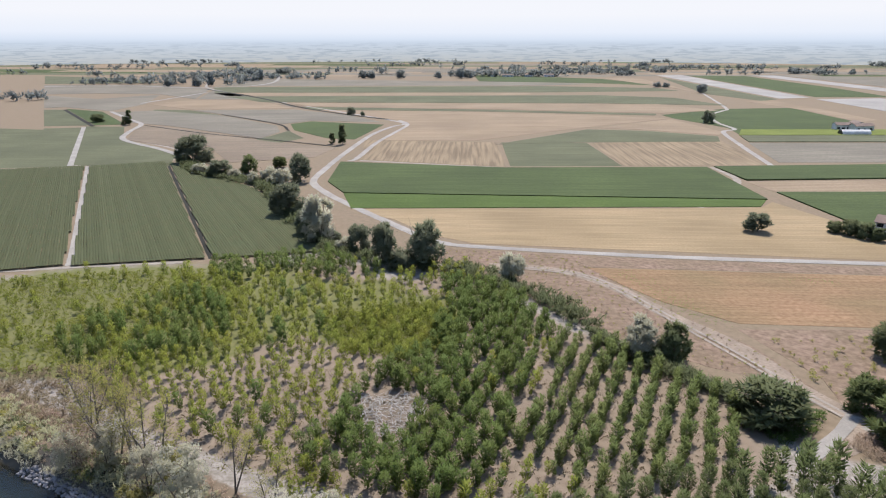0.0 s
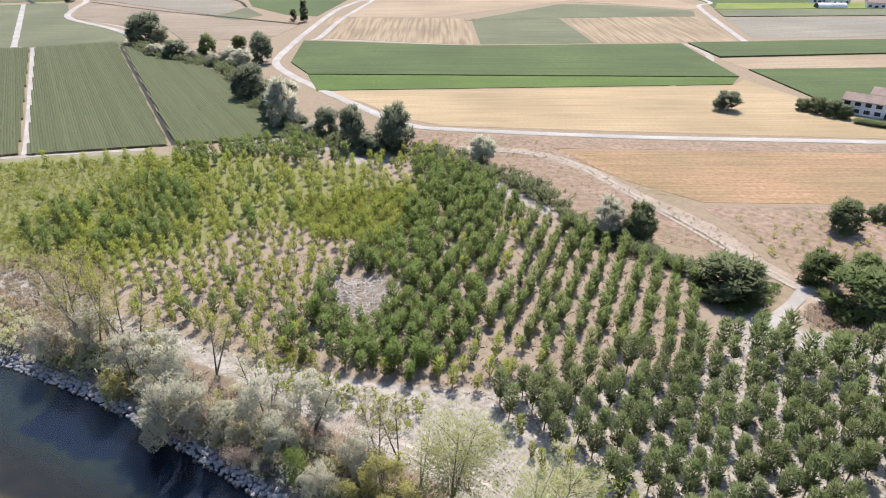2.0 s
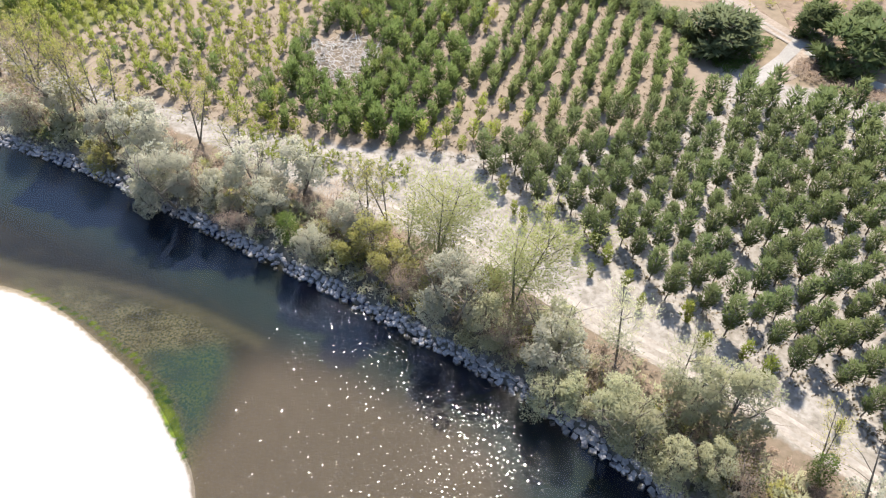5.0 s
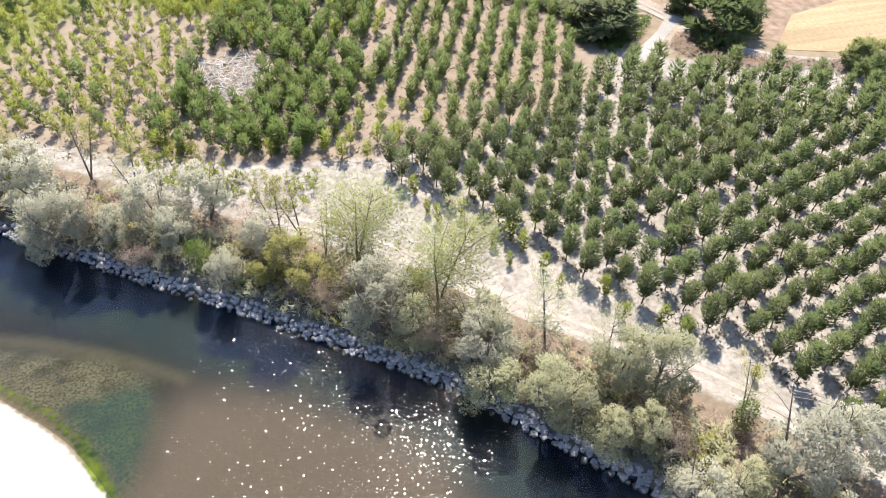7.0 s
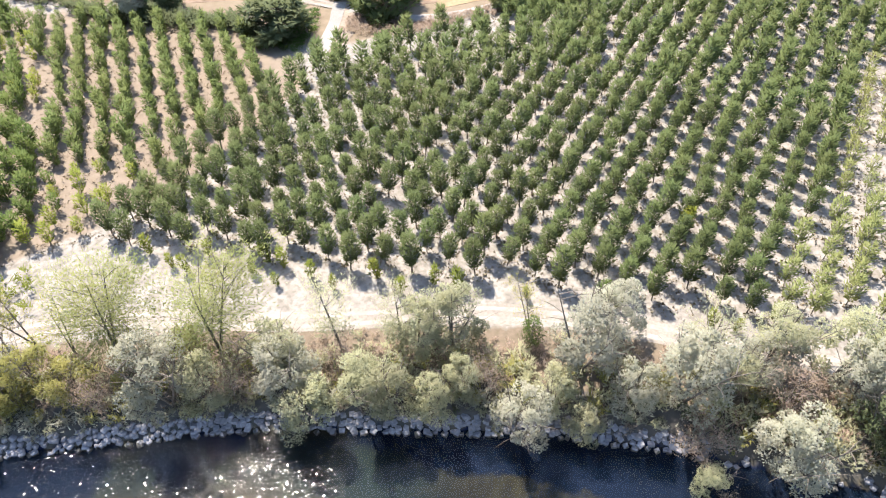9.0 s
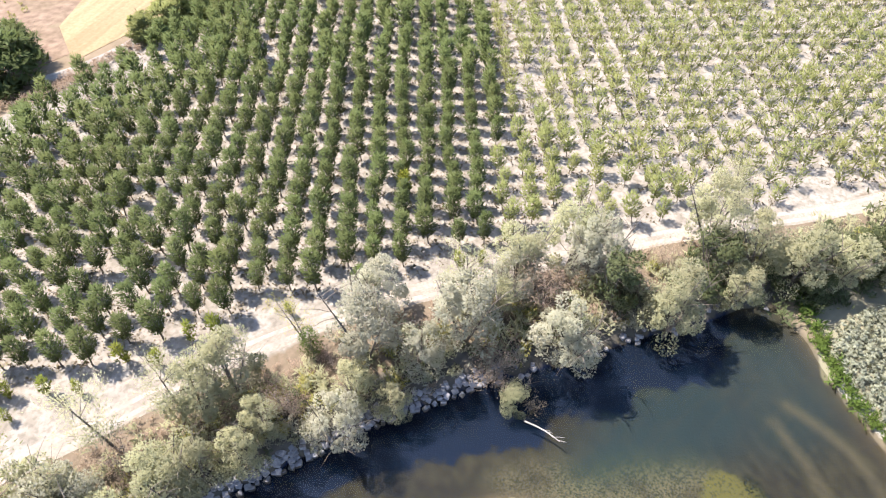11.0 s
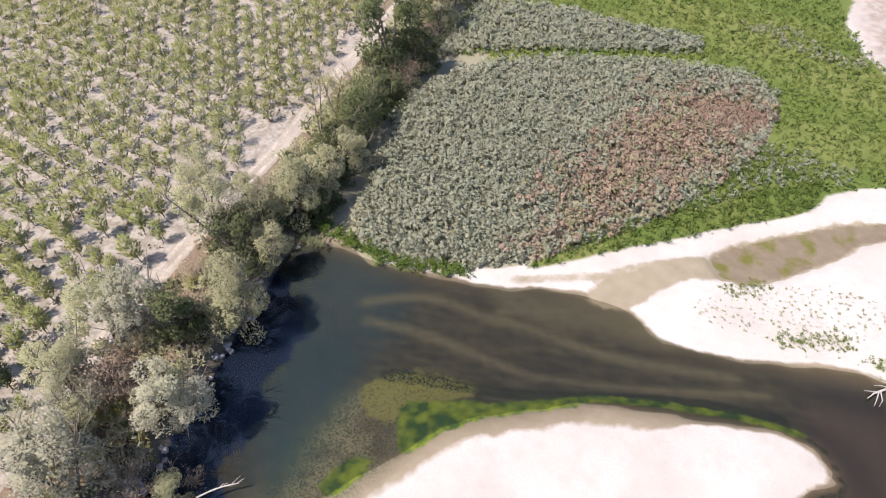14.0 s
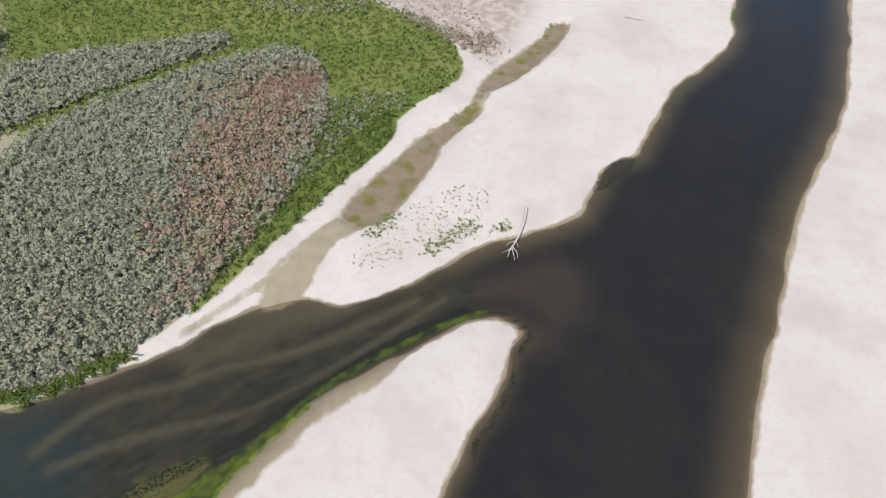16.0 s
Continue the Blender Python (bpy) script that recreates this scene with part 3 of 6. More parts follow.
# ---- river ----
def water_material():
    m, nt, lk, b = nodes_of("river_water")
    nt.remove(b)
    sep, geo = nt.new("ShaderNodeSeparateXYZ"), nt.new("ShaderNodeNewGeometry")
    lk.new(geo.outputs["Position"], sep.inputs["Vector"])
    across = calc(nt, lk, "ADD", calc(nt, lk, "SUBTRACT", sep.outputs["Y"], sep.outputs["X"]), calc(nt, lk, "MULTIPLY_ADD", noise_node(nt, lk, 0.16, 4), 24.0, -12.0))
    rough = calc(nt, lk, "MULTIPLY", calc(nt, lk, "MULTIPLY_ADD", across, 0.04, -0.6, True), calc(nt, lk, "MULTIPLY_ADD", across, -0.03, 3.2, True))
    rough = calc(nt, lk, "MULTIPLY_ADD", rough, 0.52, 0.03)

    def facets(scale, turn):
        mp, vo, part_ = nt.new("ShaderNodeMapping"), nt.new("ShaderNodeTexVoronoi"), nt.new("ShaderNodeSeparateColor")
        mp.inputs["Rotation"].default_value = (0, 0, radians(turn))
        mp.inputs["Scale"].default_value = (scale, scale * 1.7, scale)
        lk.new(geo.outputs["Position"], mp.inputs["Vector"])
        lk.new(mp.outputs["Vector"], vo.inputs["Vector"])
        vo.inputs["Scale"].default_value = 1.0
        lk.new(vo.outputs["Color"], part_.inputs["Color"])
        return part_.outputs

    # small wavelets, steep ones rarer than gentle ones
    small = facets(7.8, 25)
    steep = calc(nt, lk, "MULTIPLY", rough, calc(nt, lk, "POWER", small["Blue"], 0.7))
    lean = [calc(nt, lk, "MULTIPLY", calc(nt, lk, "SUBTRACT", small[c], 0.5), steep) for c in ("Red", "Green")]
    bump = nt.new("ShaderNodeCombineXYZ")
    lk.new(lean[0], bump.inputs["X"])
    lk.new(lean[1], bump.inputs["Y"])
    bump.inputs["Z"].default_value = 1.0
    tilt = nt.new("ShaderNodeVectorMath")
    tilt.operation = "NORMALIZE"
    lk.new(bump.outputs["Vector"], tilt.inputs[0])
    gl, tr = nt.new("ShaderNodeBsdfGlossy"), nt.new("ShaderNodeBsdfTransparent")
    gl.inputs["Roughness"].default_value = 0.064
    lk.new(ramp(nt, lk, rough, [(0.03, 0.6), (0.22, 0.23), (0.5, 0.21)]), gl.inputs["Color"])
    lk.new(tilt.outputs["Vector"], gl.inputs["Normal"])
    tr.inputs["Color"].default_value = (0.66, 0.66, 0.60, 1)
    fr = nt.new("ShaderNodeFresnel")
    fr.inputs["IOR"].default_value = 1.33
    lk.new(tilt.outputs["Vector"], fr.inputs["Normal"])
    ms = nt.new("ShaderNodeMixShader")
    lk.new(fr.outputs["Fac"], ms.inputs["Fac"])
    # diffuse navy in the water: murk plus a painted-in blue sky reflection
    murk_and_sky, body = nt.new("ShaderNodeBsdfDiffuse"), nt.new("ShaderNodeMixShader")
    murk_and_sky.inputs["Color"].default_value = (0.006, 0.021, 0.048, 1)
    body.inputs["Fac"].default_value = 0.07
    lk.new(tr.outputs["BSDF"], body.inputs[1])
    lk.new(murk_and_sky.outputs["BSDF"], body.inputs[2])
    lk.new(body.outputs["Shader"], ms.inputs[1])
    lk.new(gl.outputs["BSDF"], ms.inputs[2])
    lk.new(ms.outputs["Shader"], nt["Material Output"].inputs["Surface"])
    return m


water = shaped("water", [(-299, -415, WATER), (255, -415, WATER), (255, 230, WATER), (-299, 230, WATER)], [(0, 1, 2, 3)], water_material())
water.visible_shadow = False
tagged(water, "clear shallow river with dark and brown bed", "river", kind="structure")


# ---- roads ----
def strip(name, pts, width, material, lift=0.03, label="", crown=0.0, thick=0.0):
    line = smooth_line(pts, 3.0)
    t = np.gradient(line, axis=0)
    t /= np.linalg.norm(t, axis=1)[:, None]
    n = np.stack([-t[:, 1], t[:, 0]], 1)
    rng = np.random.default_rng(len(pts) * 7 + int(width * 10))
    w = width * 0.5 * (1 + 0.06 * rng.standard_normal(len(line)))
    cols = []
    for f in (-1.0, -0.55, 0.0, 0.55, 1.0):
        q = line + n * (f * w)[:, None]
        z = lift + crown * (1 - abs(f)) + (thick if abs(f) < 1 else 0)
        base = np.zeros(len(q)) if abs(line).max() > 240 else np.minimum(ground_z(q[:, 0], q[:, 1]), 0.1)
        cols.append(np.column_stack([q, base + z]))
    v = np.stack(cols, 1).reshape(-1, 3)
    k = len(line)
    f = [(i * 5 + j, i * 5 + j + 1, i * 5 + j + 6, i * 5 + j + 5) for i in range(k - 1) for j in range(4)]
    ob = shaped(name, v, np.array(f)[:, ::-1], material, smooth=True)
    return tagged(ob, label, name.split("_")[-1], kind="structure")


ROAD = [(330, 200), (170, 222), (97, 230), (57, 236), (12, 245), (1, 249), (-9, 259), (-21, 277), (-33, 295), (-45, 314), (-60, 339), (-72, 368), (-72, 407), (-68, 471),
        (-59, 565), (-45, 622), (-36, 637), (-47, 663), (-108, 745), (-192, 856), (-372, 1111), (-429, 1258)]
strip("gravel_road", ROAD, 4.2, M_ROAD, 0.12, "white gravel farm road winding between the fields", thick=0.05)
strip("plantation_track", PLANT_TRACK, 3.4, M_TRACK, 0.03, "pale sandy wheel track beside the poplar rows")
def beside(pts, off):
    line = smooth_line(pts, 6.0)
    t = np.gradient(line, axis=0)
    t /= np.linalg.norm(t, axis=1)[:, None]
    return [tuple(p) for p in line + off * np.stack([-t[:, 1], t[:, 0]], 1)]


for off in (-0.85, 0.85):
    strip("wheel_rut", beside(PLANT_TRACK, off), 0.75, M_RUT, 0.05, "pale worn wheel rut in sandy track")
strip("dirt_track", [(16, 223), (34, 219), (45, 213), (56, 198), (64, 179), (76, 156), (81, 134), (86, 121), (80, 114), (70, 109)], 5.2, M_DIRT, 0.10, "pale dirt track along the field edge")
for off in (-0.9, 0.9):
    strip("wheel_rut", beside([(20, 222), (45, 213), (56, 197), (64, 176), (73, 153), (79, 136), (84, 124)], off), 0.9, M_TRACK, 0.17, "pale worn wheel rut in dirt track")
strip("farm_track", [(86, 124), (80, 118), (75, 113.8), (69, 109)], 3.0, M_ROAD, 0.22, "white gravel spur at the track fork")
strip("farm_track", [(86, 120), (92, 108), (104, 100), (120, 96), (160, 92), (260, 90)], 3.2, M_ROAD, 0.14, "pale dirt track between plantation and stubble")
strip("field_path", [(-130.5, 222), (-138, 239), (-180, 328), (-221.5, 415.6)], 2.2, M_ROAD, 0.10, "pale straight path between corn fields")
strip("field_path", [(-182, 435), (-225, 420), (-250, 410), (-330, 395)], 2.5, M_TRACK, 0.08, "narrow headland path across corn fields")
strip("ditch", [(-178, 431), (-131, 331), (-83.5, 230)], 1.5, M_DITCH, 0.06, "dark drainage ditch between corn fields")
strip("field_path", [(-254, 540), (-189, 481), (-178, 440)], 3.0, M_TRACK, 0.08, "pale field path at the tree line")
strip("field_road", [(206, 419), (222, 500), (240, 580), (258, 600), (262, 650), (280, 715), (310, 760), (330, 800), (385, 1020)], 4.0, M_ROAD, 0.15, "white gravel road between far fields")
strip("field_road", [(120, 308), (140, 330), (165, 372), (167, 413)], 4.0, M_TRACK, 0.1, "pale field road")
strip("field_path", [(-160, 214), (-120, 222), (-92, 226)], 2.6, M_TRACK, 0.08, "pale path below the corn fields")
strip("field_path", [(-54, 437), (39, 411)], 3.0, M_TRACK, 0.08, "narrow field edge path")


# ---- fields ----
def field(name, corners, material, label, rise=0.06):
    bm = bmesh.new()
    c = np.array(corners, float)
    if np.sum(c[:, 0] * np.roll(c[:, 1], -1) - c[:, 1] * np.roll(c[:, 0], -1)) < 0:
        c = c[::-1]
    top = [bm.verts.new((x, y, rise)) for x, y in c]
    low = [bm.verts.new((x, y, -0.4)) for x, y in c]
    bm.faces.new(top)
    k = len(top)
    for i in range(k):
        bm.faces.new((low[i], low[(i + 1) % k], top[(i + 1) % k], top[i]))
    return tagged(part(name, bm, material, None), label, "field", kind="structure")


def crop_rows(name, corners, heading, gap, tall, material, label, bit=4.0, seed=1):
    """Crop rows as long ridges with ragged crests, clipped to the field."""
    rng = np.random.default_rng(seed)
    poly = np.array(corners, float)
    a = radians(heading)
    u, v = np.array([math.cos(a), math.sin(a)]), np.array([-math.sin(a), math.cos(a)])
    pu, pv = poly @ u, poly @ v
    verts, faces, count = [], [], 0
    for s in np.arange(pv.min() + gap / 2, pv.max(), gap):
        cuts = []
        for i in range(len(poly)):
            j = (i + 1) % len(poly)
            if (pv[i] > s) != (pv[j] > s):
                cuts.append(pu[i] + (s - pv[i]) / (pv[j] - pv[i]) * (pu[j] - pu[i]))
        cuts.sort()
        for lo, hi in zip(cuts[::2], cuts[1::2]):
            if hi - lo < 2:
                continue
            n = max(2, int((hi - lo) / bit) + 1)
            t = np.linspace(lo, hi, n)
            for off, z in ((-0.5, 0.84), (-0.25, 0.96), (0.0, 1.0), (0.25, 0.96), (0.5, 0.84)):
                jit = rng.normal(0, 0.06, n) * gap
                p = t[:, None] * u + (s + off * gap + jit)[:, None] * v
                verts.append(np.column_stack([p, tall * z * (1 + rng.normal(0, 0.07, n))]))
            base = np.arange(n - 1)
            for r in range(4):
                o = count + r * n
                faces.append(np.stack([o + base, o + base + 1, o + base + 1 + n, o + base + n], 1))
            count += 5 * n
    ob = shaped(name, np.vstack(verts), np.vstack(faces), material)
    return tagged(ob, label, "crop", kind="stuff")


WHEAT = earth("wheat_stubble", (0.228, 0.166, 0.090), (0.300, 0.228, 0.138), 1.2, 0.02, rows=(-2, 1.6, 0.35))
WHEAT2 = earth("wheat_stubble_combed", (0.183, 0.135, 0.083), (0.270, 0.209, 0.135), 1.2, 0.02, rows=(88, 2.2, 0.6))
STRAW2 = earth("pinkish_fallow", (0.150, 0.116, 0.082), (0.205, 0.163, 0.118), 0.6, 0.015, rows=(5, 3.5, 0.3))
STRAW = earth("straw_field", (0.201, 0.148, 0.096), (0.253, 0.196, 0.131), 0.6, 0.015, rows=(5, 3.5, 0.3))
PALE = earth("pale_grey_field", (0.136, 0.120, 0.092), (0.186, 0.168, 0.132), 0.5, 0.012, rows=(10, 4, 0.3))
GREYGREEN = earth("dull_green_field", (0.080, 0.085, 0.045), (0.112, 0.116, 0.064), 0.8, 0.02, rows=(-2, 2, 0.35))
GREEN = earth("green_field", (0.042, 0.060, 0.017), (0.064, 0.088, 0.026), 0.8, 0.02, rows=(-2, 2, 0.35))
BRIGHT = earth("bright_green_field", (0.046, 0.076, 0.012), (0.072, 0.104, 0.022), 0.8, 0.03, rows=(-2, 2, 0.2))
LIME = earth("lime_field", (0.096, 0.122, 0.017), (0.139, 0.157, 0.035), 0.8, 0.03)
PINK = earth("dry_weed_field", (0.172, 0.103, 0.056), (0.262, 0.165, 0.096), 0.7, 0.03, stain=(0.125, 0.105, 0.05), rows=(-3, 1.5, 0.3))
DRYGRASS = earth("dry_grass", (0.115, 0.076, 0.054), (0.232, 0.166, 0.122), 0.55, 0.09, stain=(0.11, 0.085, 0.05))
WHITE = earth("bleached_strip", (0.226, 0.213, 0.196), (0.279, 0.266, 0.244), 0.5, 0.02)

C1 = [(-225, 190), (-345, 380), (-223.3, 415.5), (-132.2, 222)]
field("wheat_field", [(-43, 305), (109, 306), (150, 308), (160, 319), (174, 268), (205, 242), (320, 214), (320, 201), (170, 226), (12, 249), (-6, 262), (-21, 285)], WHEAT, "harvested pale wheat stubble field with combine lines")
field("green_strip", [(-51, 338), (159, 323), (150, 309), (-43, 306)], BRIGHT, "bright green crop strip", 0.25)
field("corn_field", [(-66, 431), (39, 410), (163, 412), (160, 324), (-51, 339), (-64, 368)], GREEN, "green corn field", 0.5)
field("stubble_field", [(-61, 532), (41, 519), (39, 414), (-54, 441)], WHEAT2, "combed stubble field")
field("green_field", [(45, 519), (110, 517), (112, 417), (42, 416)], GREYGREEN, "weedy green field with a bare patch")
field("stubble_field", [(113, 516), (218, 530), (204, 421), (113, 417)], WHEAT2, "combed stubble field")
field("corn_field", [(168, 413), (283, 420), (420, 418), (420, 379), (263, 377), (170, 371)], GREEN, "green corn field", 0.8)
field("straw_field", [(168, 369), (420, 374), (420, 343), (172, 342)], STRAW, "tan harvested strip")
field("corn_field", [(172, 340), (420, 341), (420, 250), (205, 250), (176, 268)], GREEN, "green corn field", 0.6)
field("weed_field", [(50, 220), (320, 196), (320, 168), (132, 168), (82, 172), (66, 188), (57, 204)], PINK, "dry orange weed field with green streaks")
field("dry_verge", [(2, 243), (50, 233), (320, 198), (50, 221), (58, 200), (66, 180), (80, 156), (84, 134), (64, 146), (48, 160), (36, 178), (20, 203), (-6, 232)], DRYGRASS, "dry pinkish grass verge", 0.04)
field("dry_yard", [(86, 128), (88, 140), (80, 168), (320, 166), (320, 105), (118, 100), (96, 112)], DRYGRASS, "bare dry ground with faint ruts", 0.04)
field("stubble_field", [(100, 106), (112, 118), (140, 124), (230, 110), (230, 93), (122, 98)], WHEAT, "pale stubble field at the track", 0.06)
field("lime_field", [(245, 560), (262, 596), (560, 596), (560, 560)], LIME, "lime green crop strip", 0.4)
field("grey_field", [(-330, 397), (-225, 418), (-300, 585), (-560, 640), (-620, 420)], GREYGREEN, "dull grey green soy field", 0.05)
field("grey_field", [(236, 520), (244, 556), (560, 556), (560, 520)], GREYGREEN, "dark green strip", 0.6)
field("pale_field", [(216, 430), (234, 516), (560, 516), (560, 430)], PALE, "pale field with bare patches", 0.05)
# fallow, soy and harvested strips out to the first woods
field("grey_field", [(-356, 605), (-324, 612), (-233, 417), (-248, 414)], GREYGREEN, "dull grey green soy field", 0.07)
field("grey_field", [(-326, 620), (-290, 618), (-250, 527), (-203, 481), (-183, 461), (-171, 416), (-232, 419)], GREYGREEN, "dull grey green soy field", 0.09)
field("grey_field", [(-452, 774), (-429, 774), (-325, 628), (-365, 621)], GREYGREEN, "grey green field beyond a ditch", 0.11)
field("grey_field", [(-433, 786), (-375, 753), (-297, 635), (-322, 628)], GREEN, "darker green field beyond a ditch", 0.13)
field("fallow_field", [(-569, 981), (-463, 922), (-409, 996), (-367, 846), (-369, 759), (-445, 806), (-463, 794)], PALE, "grey pale fallow field", 0.15)
field("fallow_field", [(-280, 626), (-252, 617), (-133, 522), (-78, 492), (-86, 450), (-137, 429), (-175, 501), (-193, 491), (-250, 533)], STRAW2, "pinkish bare fallow field", 0.17)
field("fallow_field", [(-360, 747), (-325, 764), (-231, 714), (-153, 625), (-140, 582), (-146, 541), (-253, 625), (-297, 648)], PALE, "grey pale fallow field", 0.19)
field("green_strip", [(-165, 485), (-141, 557), (-134, 589), (-112, 543), (-135, 497), (-156, 474)], GREYGREEN, "dark grey green strip", 0.07)
field("green_field", [(-143, 638), (-128, 660), (-55, 634), (-70, 535), (-93, 542), (-130, 592)], GREEN, "dark green field patch", 0.09)
field("straw_field", [(-366, 846), (-328, 909), (-247, 906), (-172, 790), (-289, 781)], STRAW, "tan harvested strip", 0.11)
field("green_strip", [(-327, 776), (-284, 768), (-236, 720), (-241, 694), (-297, 657), (-306, 691)], GREYGREEN, "dull green strip", 0.13)
field("pale_field", [(-281, 768), (-169, 777), (-98, 715), (-58, 652), (-129, 665), (-150, 638), (-230, 720)], PALE, "pale harvested field", 0.15)
field("fallow_field", [(-702, 1216), (-490, 1210), (-378, 1122), (-331, 917), (-414, 1007), (-511, 1020), (-580, 1002)], PALE, "grey pale fallow field", 0.17)
field("green_strip", [(-873, 1521), (-676, 1448), (-516, 1274), (-719, 1248)], GREYGREEN, "dull green strip", 0.19)
field("pale_field", [(-364, 1096), (-252, 951), (-166, 790), (-248, 914), (-328, 917)], PALE, "grey pale field", 0.07)
field("pale_field", [(-149, 770), (-49, 676), (-34, 634), (-51, 531), (25, 528), (130, 614), (230, 686), (163, 716), (45, 750), (-105, 768)], STRAW, "broad pale harvested plain", 0.09)
field("green_field", [(40, 509), (127, 598), (175, 588), (225, 553), (215, 523), (102, 519)], GREYGREEN, "weedy dull green field", 0.11)
field("straw_wedge", [(140, 610), (228, 681), (240, 578), (228, 560), (177, 596)], STRAW, "pale stubble wedge", 0.13)
field("green_strip", [(-166, 810), (47, 775), (228, 731), (223, 714), (46, 756), (-150, 776)], GREYGREEN, "dark grey strip between harvested fields", 0.15)
field("straw_field", [(-222, 864), (264, 846), (308, 766), (236, 737), (47, 782), (-168, 817)], STRAW, "long tan harvested strip", 0.17)
field("green_strip", [(-301, 962), (223, 985), (316, 941), (343, 828), (195, 857), (-231, 872)], GREYGREEN, "long dull green strip", 0.19)
field("straw_field", [(-344, 1026), (130, 1032), (126, 999), (-304, 972)], STRAW, "thin tan strip", 0.07)
field("green_strip", [(-387, 1163), (170, 1189), (353, 1140), (367, 1073), (149, 1043), (-343, 1037)], GREYGREEN, "long grey green strip", 0.09)
field("pale_field", [(-372, 1419), (186, 1305), (282, 1250), (172, 1205), (-391, 1192)], PALE, "pale strip", 0.11)
field("green_strip", [(70, 1596), (320, 1421), (391, 1198), (286, 1267), (69, 1327)], GREEN, "green strip", 0.13)
field("pale_field", [(331, 1442), (408, 1440), (385, 1024), (381, 1139)], STRAW, "beige wedge", 0.15)
field("bare_strip", [(480, 1559), (541, 1584), (503, 945), (454, 927)], WHITE, "bleached bare strip", 0.17)
field("bare_strip", [(691, 1554), (740, 1552), (721, 1013), (677, 949)], WHITE, "bleached bare strip", 0.19)
field("soy_field", [(230, 719), (321, 785), (405, 796), (398, 635), (339, 563), (247, 563), (256, 609), (232, 686)], GREEN, "dark green soy field", 0.07)
field("pale_field", [(389, 884), (433, 900), (429, 668), (400, 654), (408, 762)], STRAW, "pale harvested wedge", 0.09)
field("green_strip", [(463, 1485), (446, 918), (414, 891), (386, 1012)], GREYGREEN, "grey green wedge", 0.11)
field("green_strip", [(545, 1557), (667, 1528), (647, 1145), (622, 951), (516, 954)], GREEN, "dull green field", 0.13)
field("pale_field", [(498, 916), (593, 932), (597, 835), (521, 726), (490, 746)], WHITE, "bleached pale field", 0.15)
field("straw_field", [(753, 1552), (1023, 1446), (746, 1048)], PALE, "pale strip", 0.17)
strip("field_path", [(-233, 417), (-324, 612)], 3.5, M_ROAD, 0.26, "pale straight path between soy fields")
strip("field_road", [(-61, 434), (-57, 446), (-51, 515), (-41, 577), (-33, 633), (-43, 668)], 3.6, M_ROAD, 0.26, "pale gravel spur beside the winding road")
strip("ditch", [(-428, 774), (-319, 619)], 4.0, M_DITCH, 0.26, "dark drainage ditch between fields")
strip("field_road", [(-183, 461), (-205, 486), (-252, 533), (-269, 580), (-282, 635), (-311, 676), (-366, 753)], 4.5, M_ROAD, 0.26, "white gravel road bending between fallow fields")
strip("ditch", [(-275, 626), (-200, 570), (-145, 538), (-78, 497)], 2.5, M_DITCH, 0.26, "dark drainage ditch across the fallow")
strip("ditch", [(-380, 1110), (-247, 932), (-168, 803), (-99, 720), (-54, 676)], 5.0, M_DITCH, 0.26, "dark bank of the winding ditch")
strip("field_road", [(-676, 1172), (-551, 1197), (-394, 1150), (-317, 1285), (-414, 1754)], 6.0, M_ROAD, 0.26, "pale road across the far plain")
strip("field_path", [(-376, 854), (-367, 937), (-356, 1037)], 4.5, M_ROAD, 0.26, "pale field path")
strip("ditch", [(-233, 720), (-156, 638), (-134, 589)], 2.5, M_DITCH, 0.26, "dark ditch")
crop_rows("corn_rows", C1, 117, 0.95, 0.8, M_CORN, "dense green corn in rows", seed=3)
crop_rows("corn_rows", [(-219.6, 415), (-179.6, 431.5), (-85, 229.5), (-128.8, 221)], 117, 0.95, 0.8, M_CORN, "dense green corn in rows", seed=4)
crop_rows("corn_rows", [(-176.5, 431), (-98, 347), (-66, 288), (-41, 239), (-82, 229)], 117, 0.95, 0.8, M_CORN, "dense green corn in rows", seed=5)


# ---- plants ----
def tube(path, radii, sides=5):
    path = np.array(path, float)
    vs, fs = [], []
    for i, (p, r) in enumerate(zip(path, radii)):
        for k in range(sides):
            a = 2 * math.pi * k / sides
            vs.append((p[0] + r * math.cos(a), p[1] + r * math.sin(a), p[2]))
        if i:
            for k in range(sides):
                o = (i - 1) * sides
                fs.append((o + k, o + (k + 1) % sides, o + sides + (k + 1) % sides, o + sides + k))
    return np.array(vs), np.array(fs)


